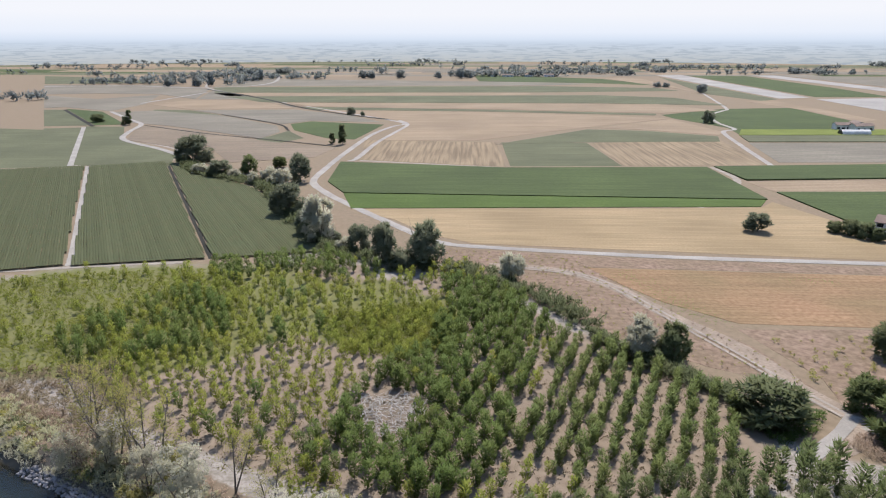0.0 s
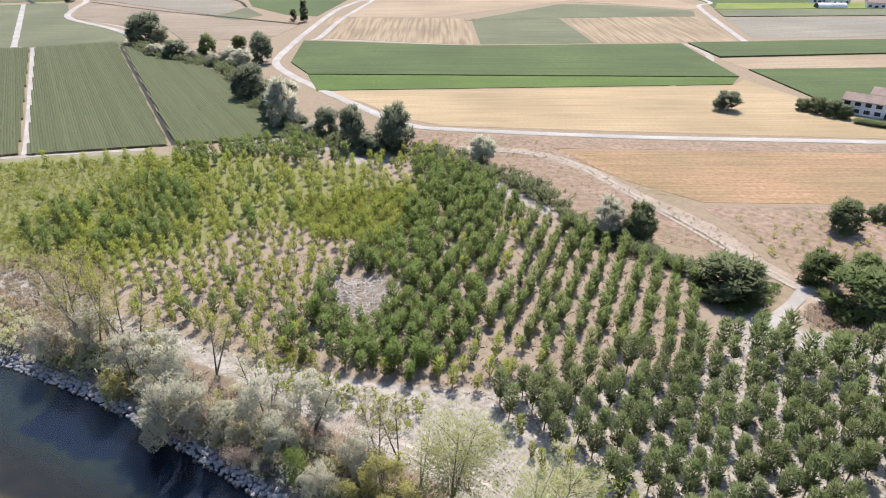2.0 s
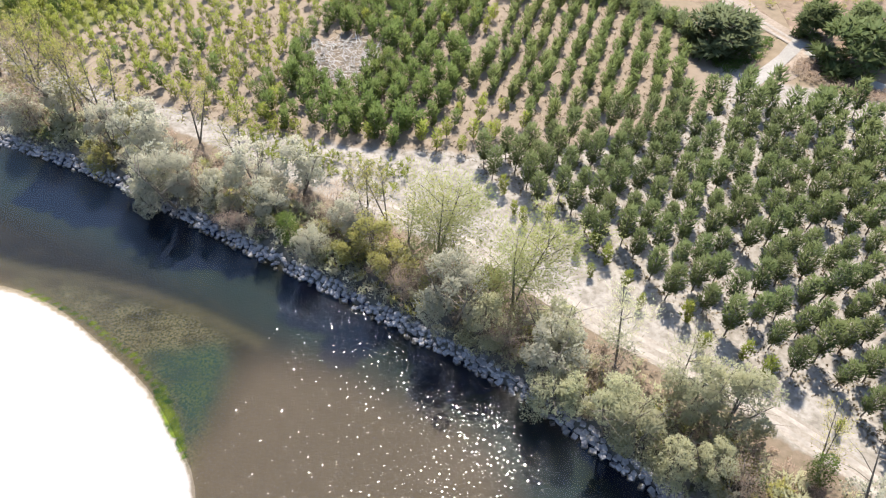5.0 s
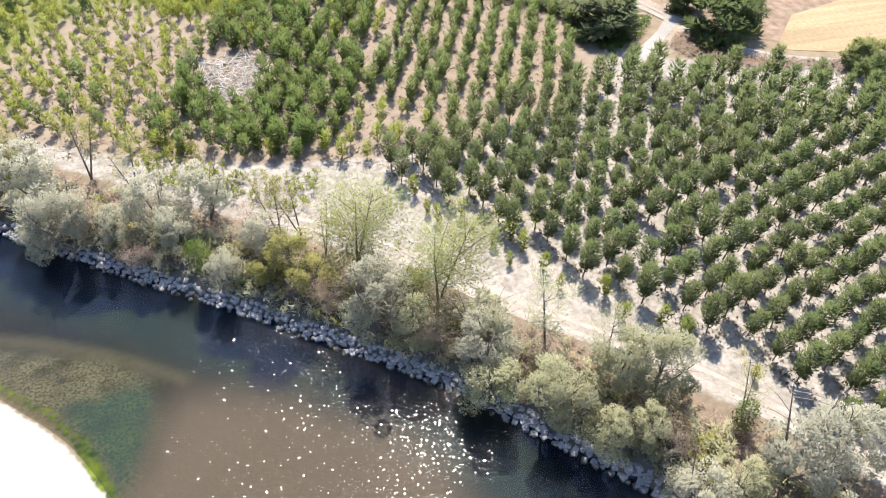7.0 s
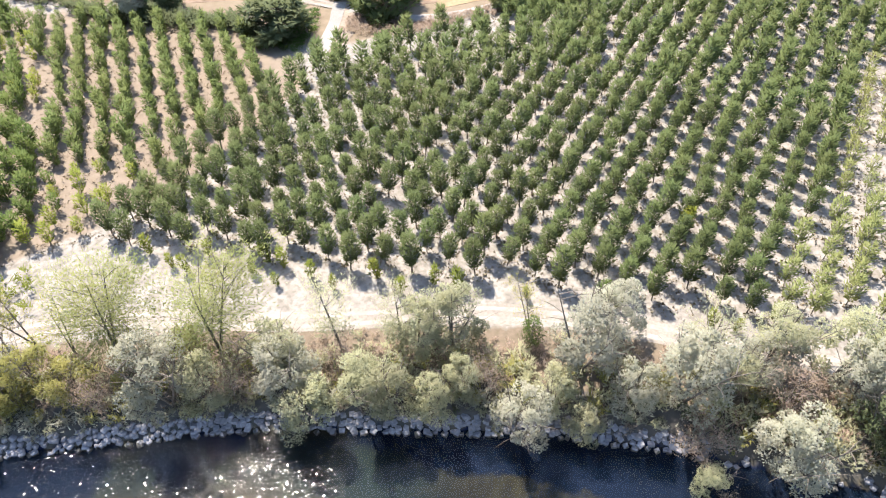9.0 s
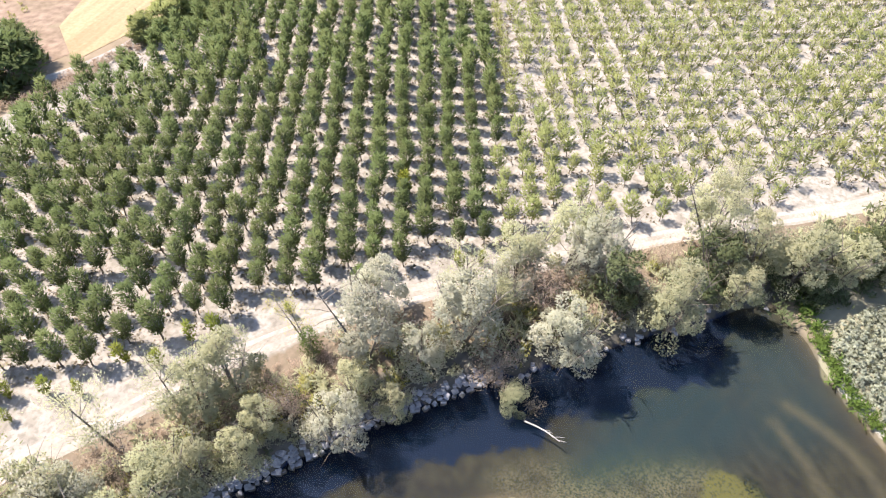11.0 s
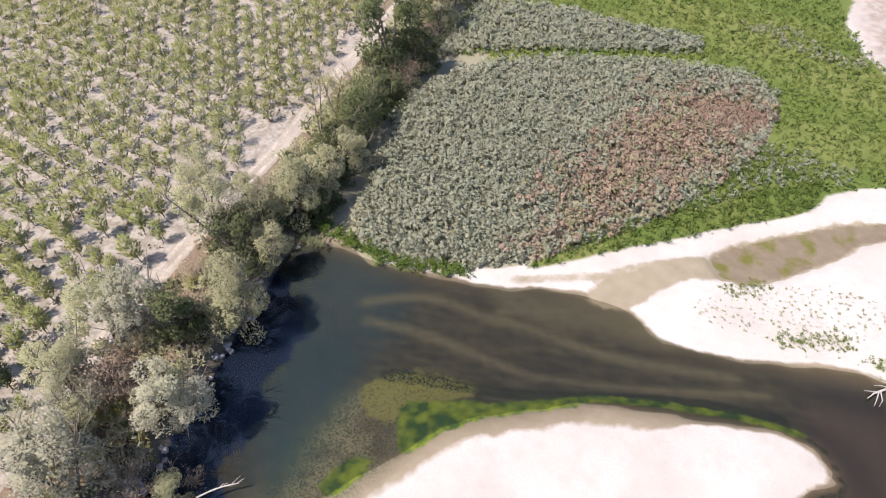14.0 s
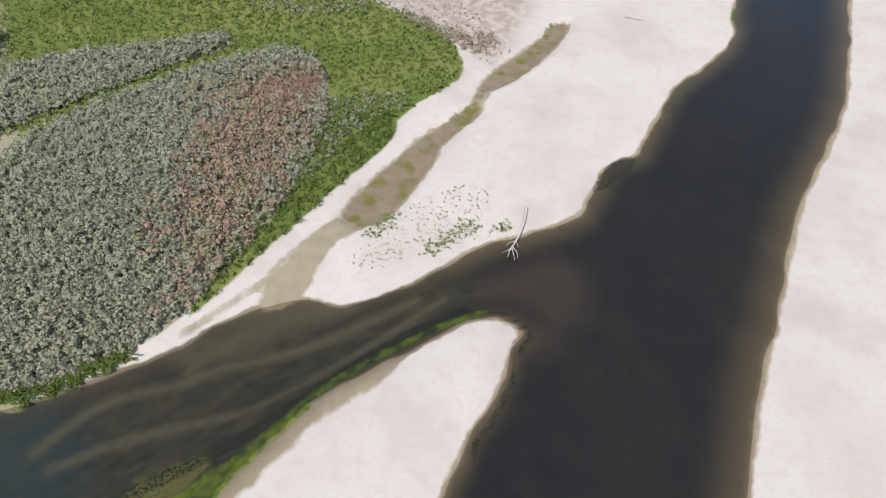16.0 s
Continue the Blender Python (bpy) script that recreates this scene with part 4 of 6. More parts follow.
def leaf_sprays(centres, size, rng, up=1.0, heart=None, along=None, blunt=False):
    """A pointed leaf spray at each centre; with along, slim sprays that point that way. Rims of crowns shade as rounded forms."""
    n = len(centres)
    h = rng.standard_normal((n, 3))
    if along is None:
        a = rng.standard_normal((n, 3))
        a[:, 2] += up
        a /= np.linalg.norm(a, axis=1)[:, None]
        e1 = np.cross(a, h)
        long, wide = 0.45, 0.36
    else:
        e1 = along
        long, wide = (0.5, 0.34) if blunt else (0.85, 0.21)
    e1 = e1 / (np.linalg.norm(e1, axis=1)[:, None] + 1e-6)
    e2 = np.cross(h, e1)
    e2 /= np.linalg.norm(e2, axis=1)[:, None] + 1e-6
    a = np.cross(e1, e2)
    s = size * rng.uniform(0.6, 1.35, (n, 1))
    e1, e2 = e1 * s * long, e2 * s * wide
    q = np.stack([centres + e1, centres - 0.6 * e1 - e2, centres - 0.6 * e1 + e2], 1)
    out = centres - (np.mean(centres, 0) if heart is None else heart)
    out = out / (np.linalg.norm(out, axis=1)[:, None] + 1e-6)
    facing = (a * out).sum(1)[:, None] + 0.4 * a[:, 2:] > 0
    q = np.where(facing[:, :, None], q[:, [0, 2, 1]], q)
    a = np.where(facing, a, -a)
    soft = 0.85 * out + 0.25 * a + np.array([0, 0, 0.45])
    soft /= np.linalg.norm(soft, axis=1)[:, None] + 1e-6
    return q.reshape(-1, 3), np.arange(3 * n).reshape(n, 3), np.repeat(soft, 3, 0)


def joined(pieces):
    vs, fs, ns, o = [], [], [], 0
    for p in pieces:
        vs.append(p[0])
        fs.append(np.asarray(p[1]) + o)
        if len(p) > 2:
            ns.append(p[2])
        o += len(p[0])
    return (np.vstack(vs), np.vstack(fs), np.vstack(ns)) if ns else (np.vstack(vs), np.vstack(fs))


def tree_parts(rng, tall, spread, bare, stems, limbs, leaves, size, taper=1.0, droop=0.0, clumps=30, fill=0.45, twigs=True, steep=1.0, plume=None, puffs=34, apart=False, blunt=False):
    """Trunk pieces with limbs, and leaf clumps gathered round the limb ends."""
    wood, tips, stem_at = [], [], []
    for s in range(stems):
        lean = rng.uniform(-0.16, 0.16, 2) * (1 if stems == 1 else 2.4)
        top = tall * rng.uniform(0.8, 0.95)
        zs = np.linspace(0, top, 6)
        bend = rng.uniform(-0.03, 0.03, 2)
        core = np.column_stack([lean[0] * zs + bend[0] * zs ** 1.5 / 3, lean[1] * zs + bend[1] * zs ** 1.5 / 3, zs])
        r0 = 0.012 * tall + 0.03
        stem_at.append(len(wood))
        wood.append(tube(core, np.linspace(r0, 0.15 * r0, 6), 5 if twigs else 3))
        for k in range(limbs):
            f = bare + (1 - bare) * (k + rng.uniform(0, 1)) / limbs * 0.92
            z = f * top
            c = np.array([np.interp(z, zs, core[:, i]) for i in range(3)])
            a = rng.uniform(0, 2 * math.pi)
            reach = spread * rng.uniform(0.55, 1.05) * (math.sin(math.pi * min(1, 0.18 + 0.82 * (f - bare) / (1 - bare) * taper)) ** 0.7 + 0.1)
            rise = steep * reach * rng.uniform(0.35, 0.95) - droop * reach
            end = c + np.array([reach * math.cos(a), reach * math.sin(a), rise])
            mid = (c + end) / 2 + np.array([0, 0, 0.08 * reach])
            if twigs:
                wood.append(tube([c, mid, end], [0.35 * r0, 0.2 * r0, 0.06 * r0], 4))
            for w in np.linspace(fill, 1.05, max(2, clumps // max(1, limbs * stems))):
                tips.append(c + (end - c) * w + rng.normal(0, 0.13 * spread, 3))
        tips.append(core[-1])
    tips = np.array(tips)
    leaves *= 2
    if plume:
        # an upright crown, or a domed one of many rounded clumps, uneven round its rim
        k1, k2, k3 = rng.uniform(0, 6, 3)
        if plume == "upright":
            u, turn = rng.uniform(0, 1, leaves), rng.uniform(0, 2 * math.pi, leaves)
            edge = 0.25 + 0.75 * np.sin(math.pi * (0.08 + 0.80 * u))
            edge = edge * (0.86 + 0.12 * np.sin(3 * turn + k1 + 4 * u) + 0.10 * np.sin(5 * turn + k2 - 9 * u) + 0.06 * np.sin(9 * turn + k3 + 14 * u))
            r = spread * edge * rng.uniform(0, 1, leaves) ** 0.5
            z = tall * (bare + (1 - bare) * u) + rng.normal(0, 0.02 * tall, leaves)
            cx, cy = (np.interp(z, zs, core[:, i]) for i in range(2))
            pts = np.column_stack([cx + r * np.cos(turn), cy + r * np.sin(turn), np.maximum(z, 0.12)])
            heart = np.column_stack([cx, cy, (0.35 + 0.3 * u) * tall])
            out = np.column_stack([np.cos(turn), np.sin(turn), np.full(leaves, 1.15)])
        else:
            k = puffs
            cu, ct = rng.uniform(0.08, 0.92, k), rng.uniform(0, 2 * math.pi, k)
            cr = spread * np.sqrt(np.maximum(0.03, 1 - (cu - 0.36) ** 2 / 0.42)) * rng.uniform(0.35, 0.82, k)
            puff = np.column_stack([cr * np.cos(ct), cr * np.sin(ct), tall * (bare + (0.92 - bare) * cu)])
            pick = rng.integers(0, k, leaves)
            ball = rng.standard_normal((leaves, 3))
            ball /= np.linalg.norm(ball, axis=1)[:, None]
            pts = puff[pick] + ball * (spread * (0.20 + 0.16 * ((pick * 7) % 5) / 4) * rng.uniform(0.3, 1, leaves) ** 0.4)[:, None] * (1, 1, 0.85)
            pts[:, 2] = np.maximum(pts[:, 2], 0.1)
            heart = 0.6 * puff[pick] + 0.4 * np.array([0, 0, 0.4 * tall])
            out = ball + (0, 0, 0.3)
        return joined(wood), leaf_sprays(pts, size, rng, 1.0, heart, out + rng.normal(0, 0.4, (leaves, 3)), blunt)
    pick = tips[rng.integers(0, len(tips), leaves)]
    pts = pick + rng.normal(0, 1, (leaves, 3)) * np.array([1, 1, 0.85]) * 0.15 * spread
    pts[:, 2] = np.maximum(pts[:, 2], 0.12)
    # each spray turns out from a heart line that follows the stems
    base = (0.35 if tall > 3 else -0.4) * tall
    heart = np.column_stack([0.3 * pick[:, :2], base + 0.45 * (pts[:, 2] - base)])
    out = pts - heart
    out /= np.linalg.norm(out, axis=1)[:, None] + 1e-6
    return ([wood[i] for i in stem_at], [w for i, w in enumerate(wood) if i not in stem_at]) if apart else joined(wood), leaf_sprays(pts, size, rng, 1.0, heart, out + rng.normal(0, 0.55, (leaves, 3)), blunt)


def tree(name, seed, label, leaf_material, bark, **shape):
    """A plant as a thing: an Empty at its foot with a trunk and a crown."""
    rng = np.random.default_rng(seed)
    wood, crown = tree_parts(rng, **shape)
    root = new(name)
    root.empty_display_size = 0.3
    if shape.get("apart"):
        for v, f in wood[0]:
            shaped("trunk", v, f, bark, root)
        for v, f in wood[1]:
            shaped("branch", v, f, bark, root)
    else:
        shaped("trunk", wood[0], wood[1], bark, root)
    shaped("crown", crown[0], crown[1], leaf_material, root, normals=crown[2])
    return tagged(root, label, "shrub" if "shrub" in name else "tree")


def stand(proto, spots, group, rng, low=0.85, high=1.15):
    """Copies of the prototypes at the spots; the prototypes take the first ones."""
    for i, (x, y) in enumerate(spots):
        pr = proto[i % len(proto)]
        s = rng.uniform(low, high)
        m = pose(x, y, float(ground_z(x, y)[0]) - 0.05, 0, 0, rng.uniform(0, 360))
        if i < len(proto):
            pr.matrix_basis = m @ Matrix.Diagonal((s, s, s, 1))
            tagged(pr, group=group)
        else:
            c = copy_thing(pr, m)
            c.scale = (s, s, s * rng.uniform(0.92, 1.08))


def mass(name, shapes, spots, materials, label, category, rng, low=0.8, high=1.2, sink=0.05):
    """Many plants joined into one object of leaves and one of stems."""
    spots = np.array(spots, float)
    z = ground_z(spots[:, 0], spots[:, 1]) - sink
    root_pieces, leaf_pieces = [], []
    for (x, y), h in zip(spots, z):
        wood, crown = shapes[rng.integers(len(shapes))]
        a, s = rng.uniform(0, 2 * math.pi), rng.uniform(low, high)
        r = np.array([[math.cos(a), -math.sin(a), 0], [math.sin(a), math.cos(a), 0], [0, 0, 1]]) * s
        if wood is not None:
            root_pieces.append((wood[0] @ r.T + (x, y, h), wood[1]))
        leaf_pieces.append((crown[0] @ r.T + (x, y, h), crown[1], crown[2] @ r.T / s))
    v, f, n = joined(leaf_pieces)
    ob = tagged(shaped(name, v, f, materials[0], normals=n), label, category, kind="stuff")
    if root_pieces:
        v, f = joined(root_pieces)
        shaped("stems", v, f, materials[1], ob)
    return ob


def lattice(origin, heading, along, across, poly, rng, jitter=0.25, stagger=0.0, gaps=0.03):
    a = radians(heading)
    u, v = np.array([math.cos(a), math.sin(a)]), np.array([-math.sin(a), math.cos(a)])
    i, j = np.meshgrid(np.arange(-80, 81), np.arange(-80, 81))
    i, j = i.ravel(), j.ravel()
    p = np.array(origin) + ((i + stagger * (j % 2)) * along)[:, None] * u + (j * across)[:, None] * v
    p += rng.normal(0, jitter, p.shape)
    keep = inside(p[:, 0], p[:, 1], poly) & (rng.uniform(0, 1, len(p)) > gaps)
    return p[keep]


def scatter(poly, gap, rng):
    poly = np.array(poly, float)
    (x0, y0), (x1, y1) = poly.min(0), poly.max(0)
    X, Y = np.meshgrid(np.arange(x0, x1, gap), np.arange(y0, y1, gap))
    p = np.column_stack([X.ravel(), Y.ravel()]) + rng.uniform(-0.5, 0.5, (X.size, 2)) * gap
    return p[inside(p[:, 0], p[:, 1], poly)]


RNG = np.random.default_rng(11)
POPLAR = dict(plume="upright", tall=7.0, spread=1.65, bare=0.25, stems=1, limbs=9, leaves=400, size=0.43)
POPLAR_SMALL = dict(plume="upright", tall=4.8, spread=1.25, bare=0.10, stems=1, limbs=5, leaves=130, size=0.5)
POPLAR_THIN = dict(plume="upright", tall=4.8, spread=1.75, bare=0.20, stems=1, limbs=5, leaves=84, size=0.54)


def shapes_of(form, first, count=4):
    return [tree_parts(np.random.default_rng(first + k), **dict(form, twigs=False)) for k in range(count)]


# ---- dense young poplars ----
spots = lattice((42.1, 50.6), 16.6, 4.08, 4.05, BLOCK_A, RNG)
order = np.argsort(np.hypot(spots[:, 0], spots[:, 1]))
near, rest = spots[order[:280]], spots[order[280:]]
protos = [tree("poplar_tree", 20 + k, "young green poplar with a slim trunk in plantation rows", M_POPLAR, M_BARK, **POPLAR) for k in range(5)]
stand(protos, near, "poplars in the plantation rows", RNG, 0.84, 1.13)
mass("poplar_plantation", shapes_of(dict(POPLAR, leaves=160, size=0.66), 40), rest, (M_POPLAR, M_BARK), "rows of dense young green poplars", "trees", RNG)
yellow = tree("poplar_tree", 33, "yellow leaved young poplar among green ones", M_POPLAR_YELLOW, M_BARK, **POPLAR)
yellow.matrix_basis = pose(78, 27, 0) @ Matrix.Scale(0.8, 4)
tagged(yellow, group="poplars in the plantation rows")

EDGE_A = [(12, 88), (8, 86), (14, 77), (20, 70), (27, 60), (34, 51.5), (42, 44.5), (50, 36), (57, 27), (62, 18), (68, 8), (72, 6), (68, 12), (61, 24), (53, 36), (46, 44), (38, 53), (30, 65), (22, 76)]
mass("poplar_plantation", shapes_of(dict(POPLAR_SMALL, tall=5.0), 50), lattice((42.1, 50.6), 16.6, 4.08, 4.05, EDGE_A, RNG, 0.4, gaps=0.1), (M_POPLAR_LIME, M_BARK),
     "small yellowish poplars at the plantation edge", "trees", RNG, 0.5, 1.0)

# ---- pale thin poplars farther down the track ----
spots_d = lattice((42.1, 50.6), 16.6, 4.08, 4.05, BLOCK_D, RNG, 0.25, gaps=0.05)
close = spots_d[:, 0] - 0.45 * spots_d[:, 1] < 98
mass("poplar_plantation", shapes_of(POPLAR_THIN, 60), spots_d[~close], (M_POPLAR_PALE, M_BARK), "rows of thin pale young poplars on sandy soil", "trees", RNG)
mass("poplar_plantation", shapes_of(dict(POPLAR, tall=5.4, spread=1.6, leaves=150, size=0.5), 70), spots_d[close], (M_POPLAR_LIGHT, M_BARK), "row ends of light green young poplars", "trees", RNG)

# ---- bushy rows with bare soil between ----
spots = lattice((54.3, 109.4), 66, 2.1, 4.15, BLOCK_C, RNG, 0.3, gaps=0.06)
mass("poplar_rows", shapes_of(POPLAR_SMALL, 80), spots, (M_ROWS, M_BARK), "bushy young poplars in close rows", "trees", RNG, 0.7, 1.15)

# ---- older, uneven planting round the brush pile ----
PILE = [(-19, 133), (-6, 134), (-3, 124), (-8, 114), (-16, 117)]
DARK_B = [(-1, 207), (12, 200), (28, 184), (31, 168), (24, 153), (15, 126), (11, 100), (-4, 94), (-22, 100), (-27, 112), (-25, 119), (-18, 133), (-9, 149), (-4, 160), (2, 178)]
DARK_B2 = [(-87, 219), (-48, 240), (-28, 224), (-14, 212), (-30, 204), (-55, 215), (-67, 204)]
CLUMPS_B = [(-100, 160), (-94, 178), (-78, 191), (-62, 187), (-57, 164), (-63, 149), (-77, 147), (-90, 146)]
OPEN_B = [(-71, 143), (-68, 152), (-54, 200), (-38, 186), (-20, 149), (-26, 119), (-27, 106), (-40, 101), (-64, 128)]
spots = lattice((0, 130), 66, 3.3, 4.15, BLOCK_B, RNG, 0.45, gaps=0.1)
spots = spots[~inside(spots[:, 0], spots[:, 1], PILE)]
dark_zone = inside(spots[:, 0], spots[:, 1], DARK_B) | inside(spots[:, 0], spots[:, 1], DARK_B2)
lush = RNG.uniform(0, 1, len(spots))
clumps_b = inside(spots[:, 0], spots[:, 1], CLUMPS_B)
open_b = inside(spots[:, 0], spots[:, 1], OPEN_B)
bleached = (spots[:, 0] < -86) & ~clumps_b & ~dark_zone
deep_green = (dark_zone & (lush < 0.92)) | (clumps_b & (lush < 0.55)) | (open_b & (lush < 0.10))
sparse = (bleached & (lush > 0.18)) | (~dark_zone & ~clumps_b & ~open_b & (lush > 0.86))
deep_green &= ~sparse
mass("poplar_rows", shapes_of(dict(POPLAR_SMALL, tall=5.2, spread=1.5, leaves=170, size=0.50), 90), spots[deep_green], (M_LUSH, M_BARK), "lush green young poplars", "trees", RNG, 0.75, 1.2)
mass("poplar_rows", shapes_of(dict(POPLAR_SMALL, tall=4.3, spread=1.2, bare=0.16, leaves=120, size=0.42), 95), spots[~deep_green & ~sparse], (M_POPLAR_LIME, M_BARK), "yellowish green young poplars among weeds", "trees", RNG, 0.75, 1.2)
mass("poplar_rows", shapes_of(dict(POPLAR_SMALL, tall=5.4, spread=1.55, leaves=150, size=0.54), 93), [p for p in lattice((1.4, 131.2), 66, 3.3, 4.15, DARK_B, RNG, 0.5, gaps=0.25) if not inside(p[:1], p[1:], PILE)[0]], (M_LUSH, M_BARK), "lush dark green poplars round the brush pile", "trees", RNG, 0.65, 1.1)
mass("weed_growth", [(None, tree_parts(np.random.default_rng(99 + k), tall=1.3, spread=1.2, bare=0.02, stems=2, limbs=4, leaves=20, size=0.5)[1]) for k in range(3)],
     np.vstack([scatter(q, gap, RNG) for q, gap in ((WEEDY_FAR, 2.2), ([(-36, 178), (-1, 187), (8, 162), (-6, 150), (-24, 153)], 1.3), ([(-27, 112), (-11, 93), (2, 89), (-3, 81), (-12, 87), (-28, 95)], 1.7))]), (M_POPLAR_LIME,), "low yellow green weeds between the poplars", "weeds", RNG, 0.5, 1.3)

# ---- willow flat ----
BUSH = dict(plume="dome", puffs=8, tall=2.2, spread=1.2, bare=0.05, stems=2, limbs=4, leaves=56, size=0.40, blunt=True)
bushes = [(None, tree_parts(np.random.default_rng(120 + k), **BUSH)[1]) for k in range(6)]
BROWNING = [(57, -115), (41, -121), (34, -102), (37, -80), (40, -62), (44, -52), (54, -66), (60, -88), (61, -108)]
RED_PATCH = [(55, -110), (50, -115), (41, -119), (38, -109), (44, -104), (51, -106)]
spots = scatter(THICKET, 1.05, RNG)
d_brown = signed(spots[:, 0], spots[:, 1], BROWNING) + RNG.normal(0, 4, len(spots))
red = signed(spots[:, 0], spots[:, 1], RED_PATCH) + RNG.normal(0, 0.8, len(spots)) > 0
brown = (d_brown > 3) & ~red
mass("willow_thicket", bushes, spots[~brown & ~red], (M_THICKET,), "dense grey green willow scrub on the river flat", "shrubs", RNG)
mass("willow_thicket", bushes, spots[brown & (RNG.uniform(0, 1, len(spots)) < 0.82)], (M_BROWNED,), "drying brownish willow scrub", "shrubs", RNG)
mass("willow_thicket", bushes, spots[brown & (RNG.uniform(0, 1, len(spots)) < 0.30)], (M_WILLOW_GREEN,), "willow scrub among drying plants", "shrubs", RNG)
low = [(None, tree_parts(np.random.default_rng(130 + k), tall=0.9, spread=0.8, bare=0.02, stems=2, limbs=4, leaves=18, size=0.4)[1]) for k in range(4)]
mass("red_weeds", low, spots[red], (M_RED,), "low reddish brown weeds in a clearing", "weeds", RNG)
mass("willow_thicket", bushes, scatter(WILLOW_BELT, 1.05, RNG), (M_THICKET,), "belt of grey green willow scrub", "shrubs", RNG, 0.9, 1.3)
mass("willow_thicket", bushes, scatter([(66, -143), (56, -150), (44, -147), (37, -150), (36, -145), (50, -141)], 1.7, RNG), (M_WILLOW,), "scattered willow scrub in the meadow", "shrubs", RNG, 0.5, 0.9)
carpet = [(None, tree_parts(np.random.default_rng(135 + k), tall=0.7, spread=0.95, bare=0.02, stems=2, limbs=4, leaves=11, size=0.6, blunt=True)[1]) for k in range(4)]
mass("meadow_plants", carpet, scatter(MEADOW, 1.45, RNG), (M_MEADOW,), "lush green meadow plants on the river flat", "weeds", RNG, 0.5, 1.15)
mass("meadow_plants", low, scatter(MEADOW, 6.0, RNG), (M_GREEN,), "taller dark green plants in the meadow", "weeds", RNG, 0.3, 0.7)
mass("meadow_plants", low, scatter(WEDGE, 1.5, RNG), (M_GREEN,), "dark green tall weeds beside the gravel", "weeds", RNG, 0.5, 1.3)
flat_rng = np.random.default_rng(411)
mass("meadow_plants", low, scatter(WEDGE, 1.5, flat_rng), (M_MEADOW,), "fresh green tall weeds beside the gravel", "weeds", flat_rng, 0.5, 1.3)
mass("willow_thicket", bushes, scatter([(37.8, -109.2), (30.4, -111), (21.4, -113.6), (20.3, -109.5), (25.1, -104.2), (30, -98.3), (32.9, -84.8), (36.3, -79.3), (37.4, -83.1), (36, -93.4), (36, -101.9)], 1.35, flat_rng), (M_THICKET,), "low grey green willow scrub at the meadow edge", "shrubs", flat_rng, 0.4, 0.8)
mass("dry_scrub", low, scatter([(29.1, -146), (22.7, -143.6), (13.2, -137.5), (6.8, -138), (5, -134.8), (9.6, -128.9), (12.9, -131), (18.4, -135.5), (26.9, -141.1)], 1.0, flat_rng), (M_RUST,), "low brown scrub between meadow and gravel", "shrubs", flat_rng, 0.35, 1.0)
mass("dry_scrub", low, scatter([(29.1, -146), (22.7, -143.6), (13.2, -137.5), (12.9, -131), (18.4, -135.5), (26.9, -141.1)], 1.4, flat_rng), (M_THICKET,), "low grey scrub between meadow and gravel", "shrubs", flat_rng, 0.6, 1.4)
mass("meadow_plants", low, np.vstack([np.repeat([c], 26, 0) + RNG.normal(0, 0.9, (26, 2)) for c in ((20.7, -73.1), (19.6, -75.5), (18.6, -77.7), (11.2, -71.9), (9.5, -73.5), (8.1, -75), (6.3, -76.5), (4.9, -77.8), (0.4, -78.3))]), (M_MEADOW,), "low green plants in patches on the gravel bar", "weeds", RNG, 0.15, 0.5)
EDGE = smooth_line([(74, -35), (66, -37), (58, -40), (50, -46)], 0.7)
mass("bank_reeds", low, np.repeat(EDGE, 3, 0) + RNG.normal(0, 0.6, (3 * len(EDGE), 2)), (M_GREEN,), "fresh green plants at the water edge", "weeds", RNG, 0.8, 1.4)
mass("gravel_weeds", low, scatter([(24, -67), (19, -76), (13, -85), (5, -89), (2, -83), (8, -73), (20, -66)], 0.95, RNG), (M_POPLAR_LIGHT,), "small weeds scattered over white gravel", "weeds", RNG, 0.08, 0.38)
mass("gravel_weeds", low, scatter([(37, -150), (22, -142), (12, -132), (6, -124), (2, -132), (10, -146), (24, -160)], 1.2, RNG), (M_TAN_WEED,), "dry weeds scattered over pale sand", "weeds", RNG, 0.1, 0.45)

# ---- trees on the stone bank: x, y, crown radius ----
WILLOWS = ((-61.4, 106.1, 2.6), (-42.3, 93.6, 4.0), (-37.9, 84.5, 4.0), (-30.2, 82.3, 2.3), (-42.6, 84.7, 2.5), (-23.8, 84.2, 3.4), (-21.1, 78.6, 2.8),
           (-16.6, 83.4, 3.3), (-14.2, 69.8, 2.3), (5.8, 55.6, 3.9), (17.8, 46.0, 3.6), (-8.5, 73.4, 2.6), (-51.0, 99.2, 2.6), (-68.1, 106.4, 2.6),
           (46.2, 22.7, 4.0), (54.2, 23.7, 3.0), (51.8, 11.0, 4.0), (46.5, 15.6, 2.6), (61.5, 6.1, 3.0), (54.0, -2.7, 3.9), (67.4, -4.2, 3.8), (34.9, 22.9, 3.0))
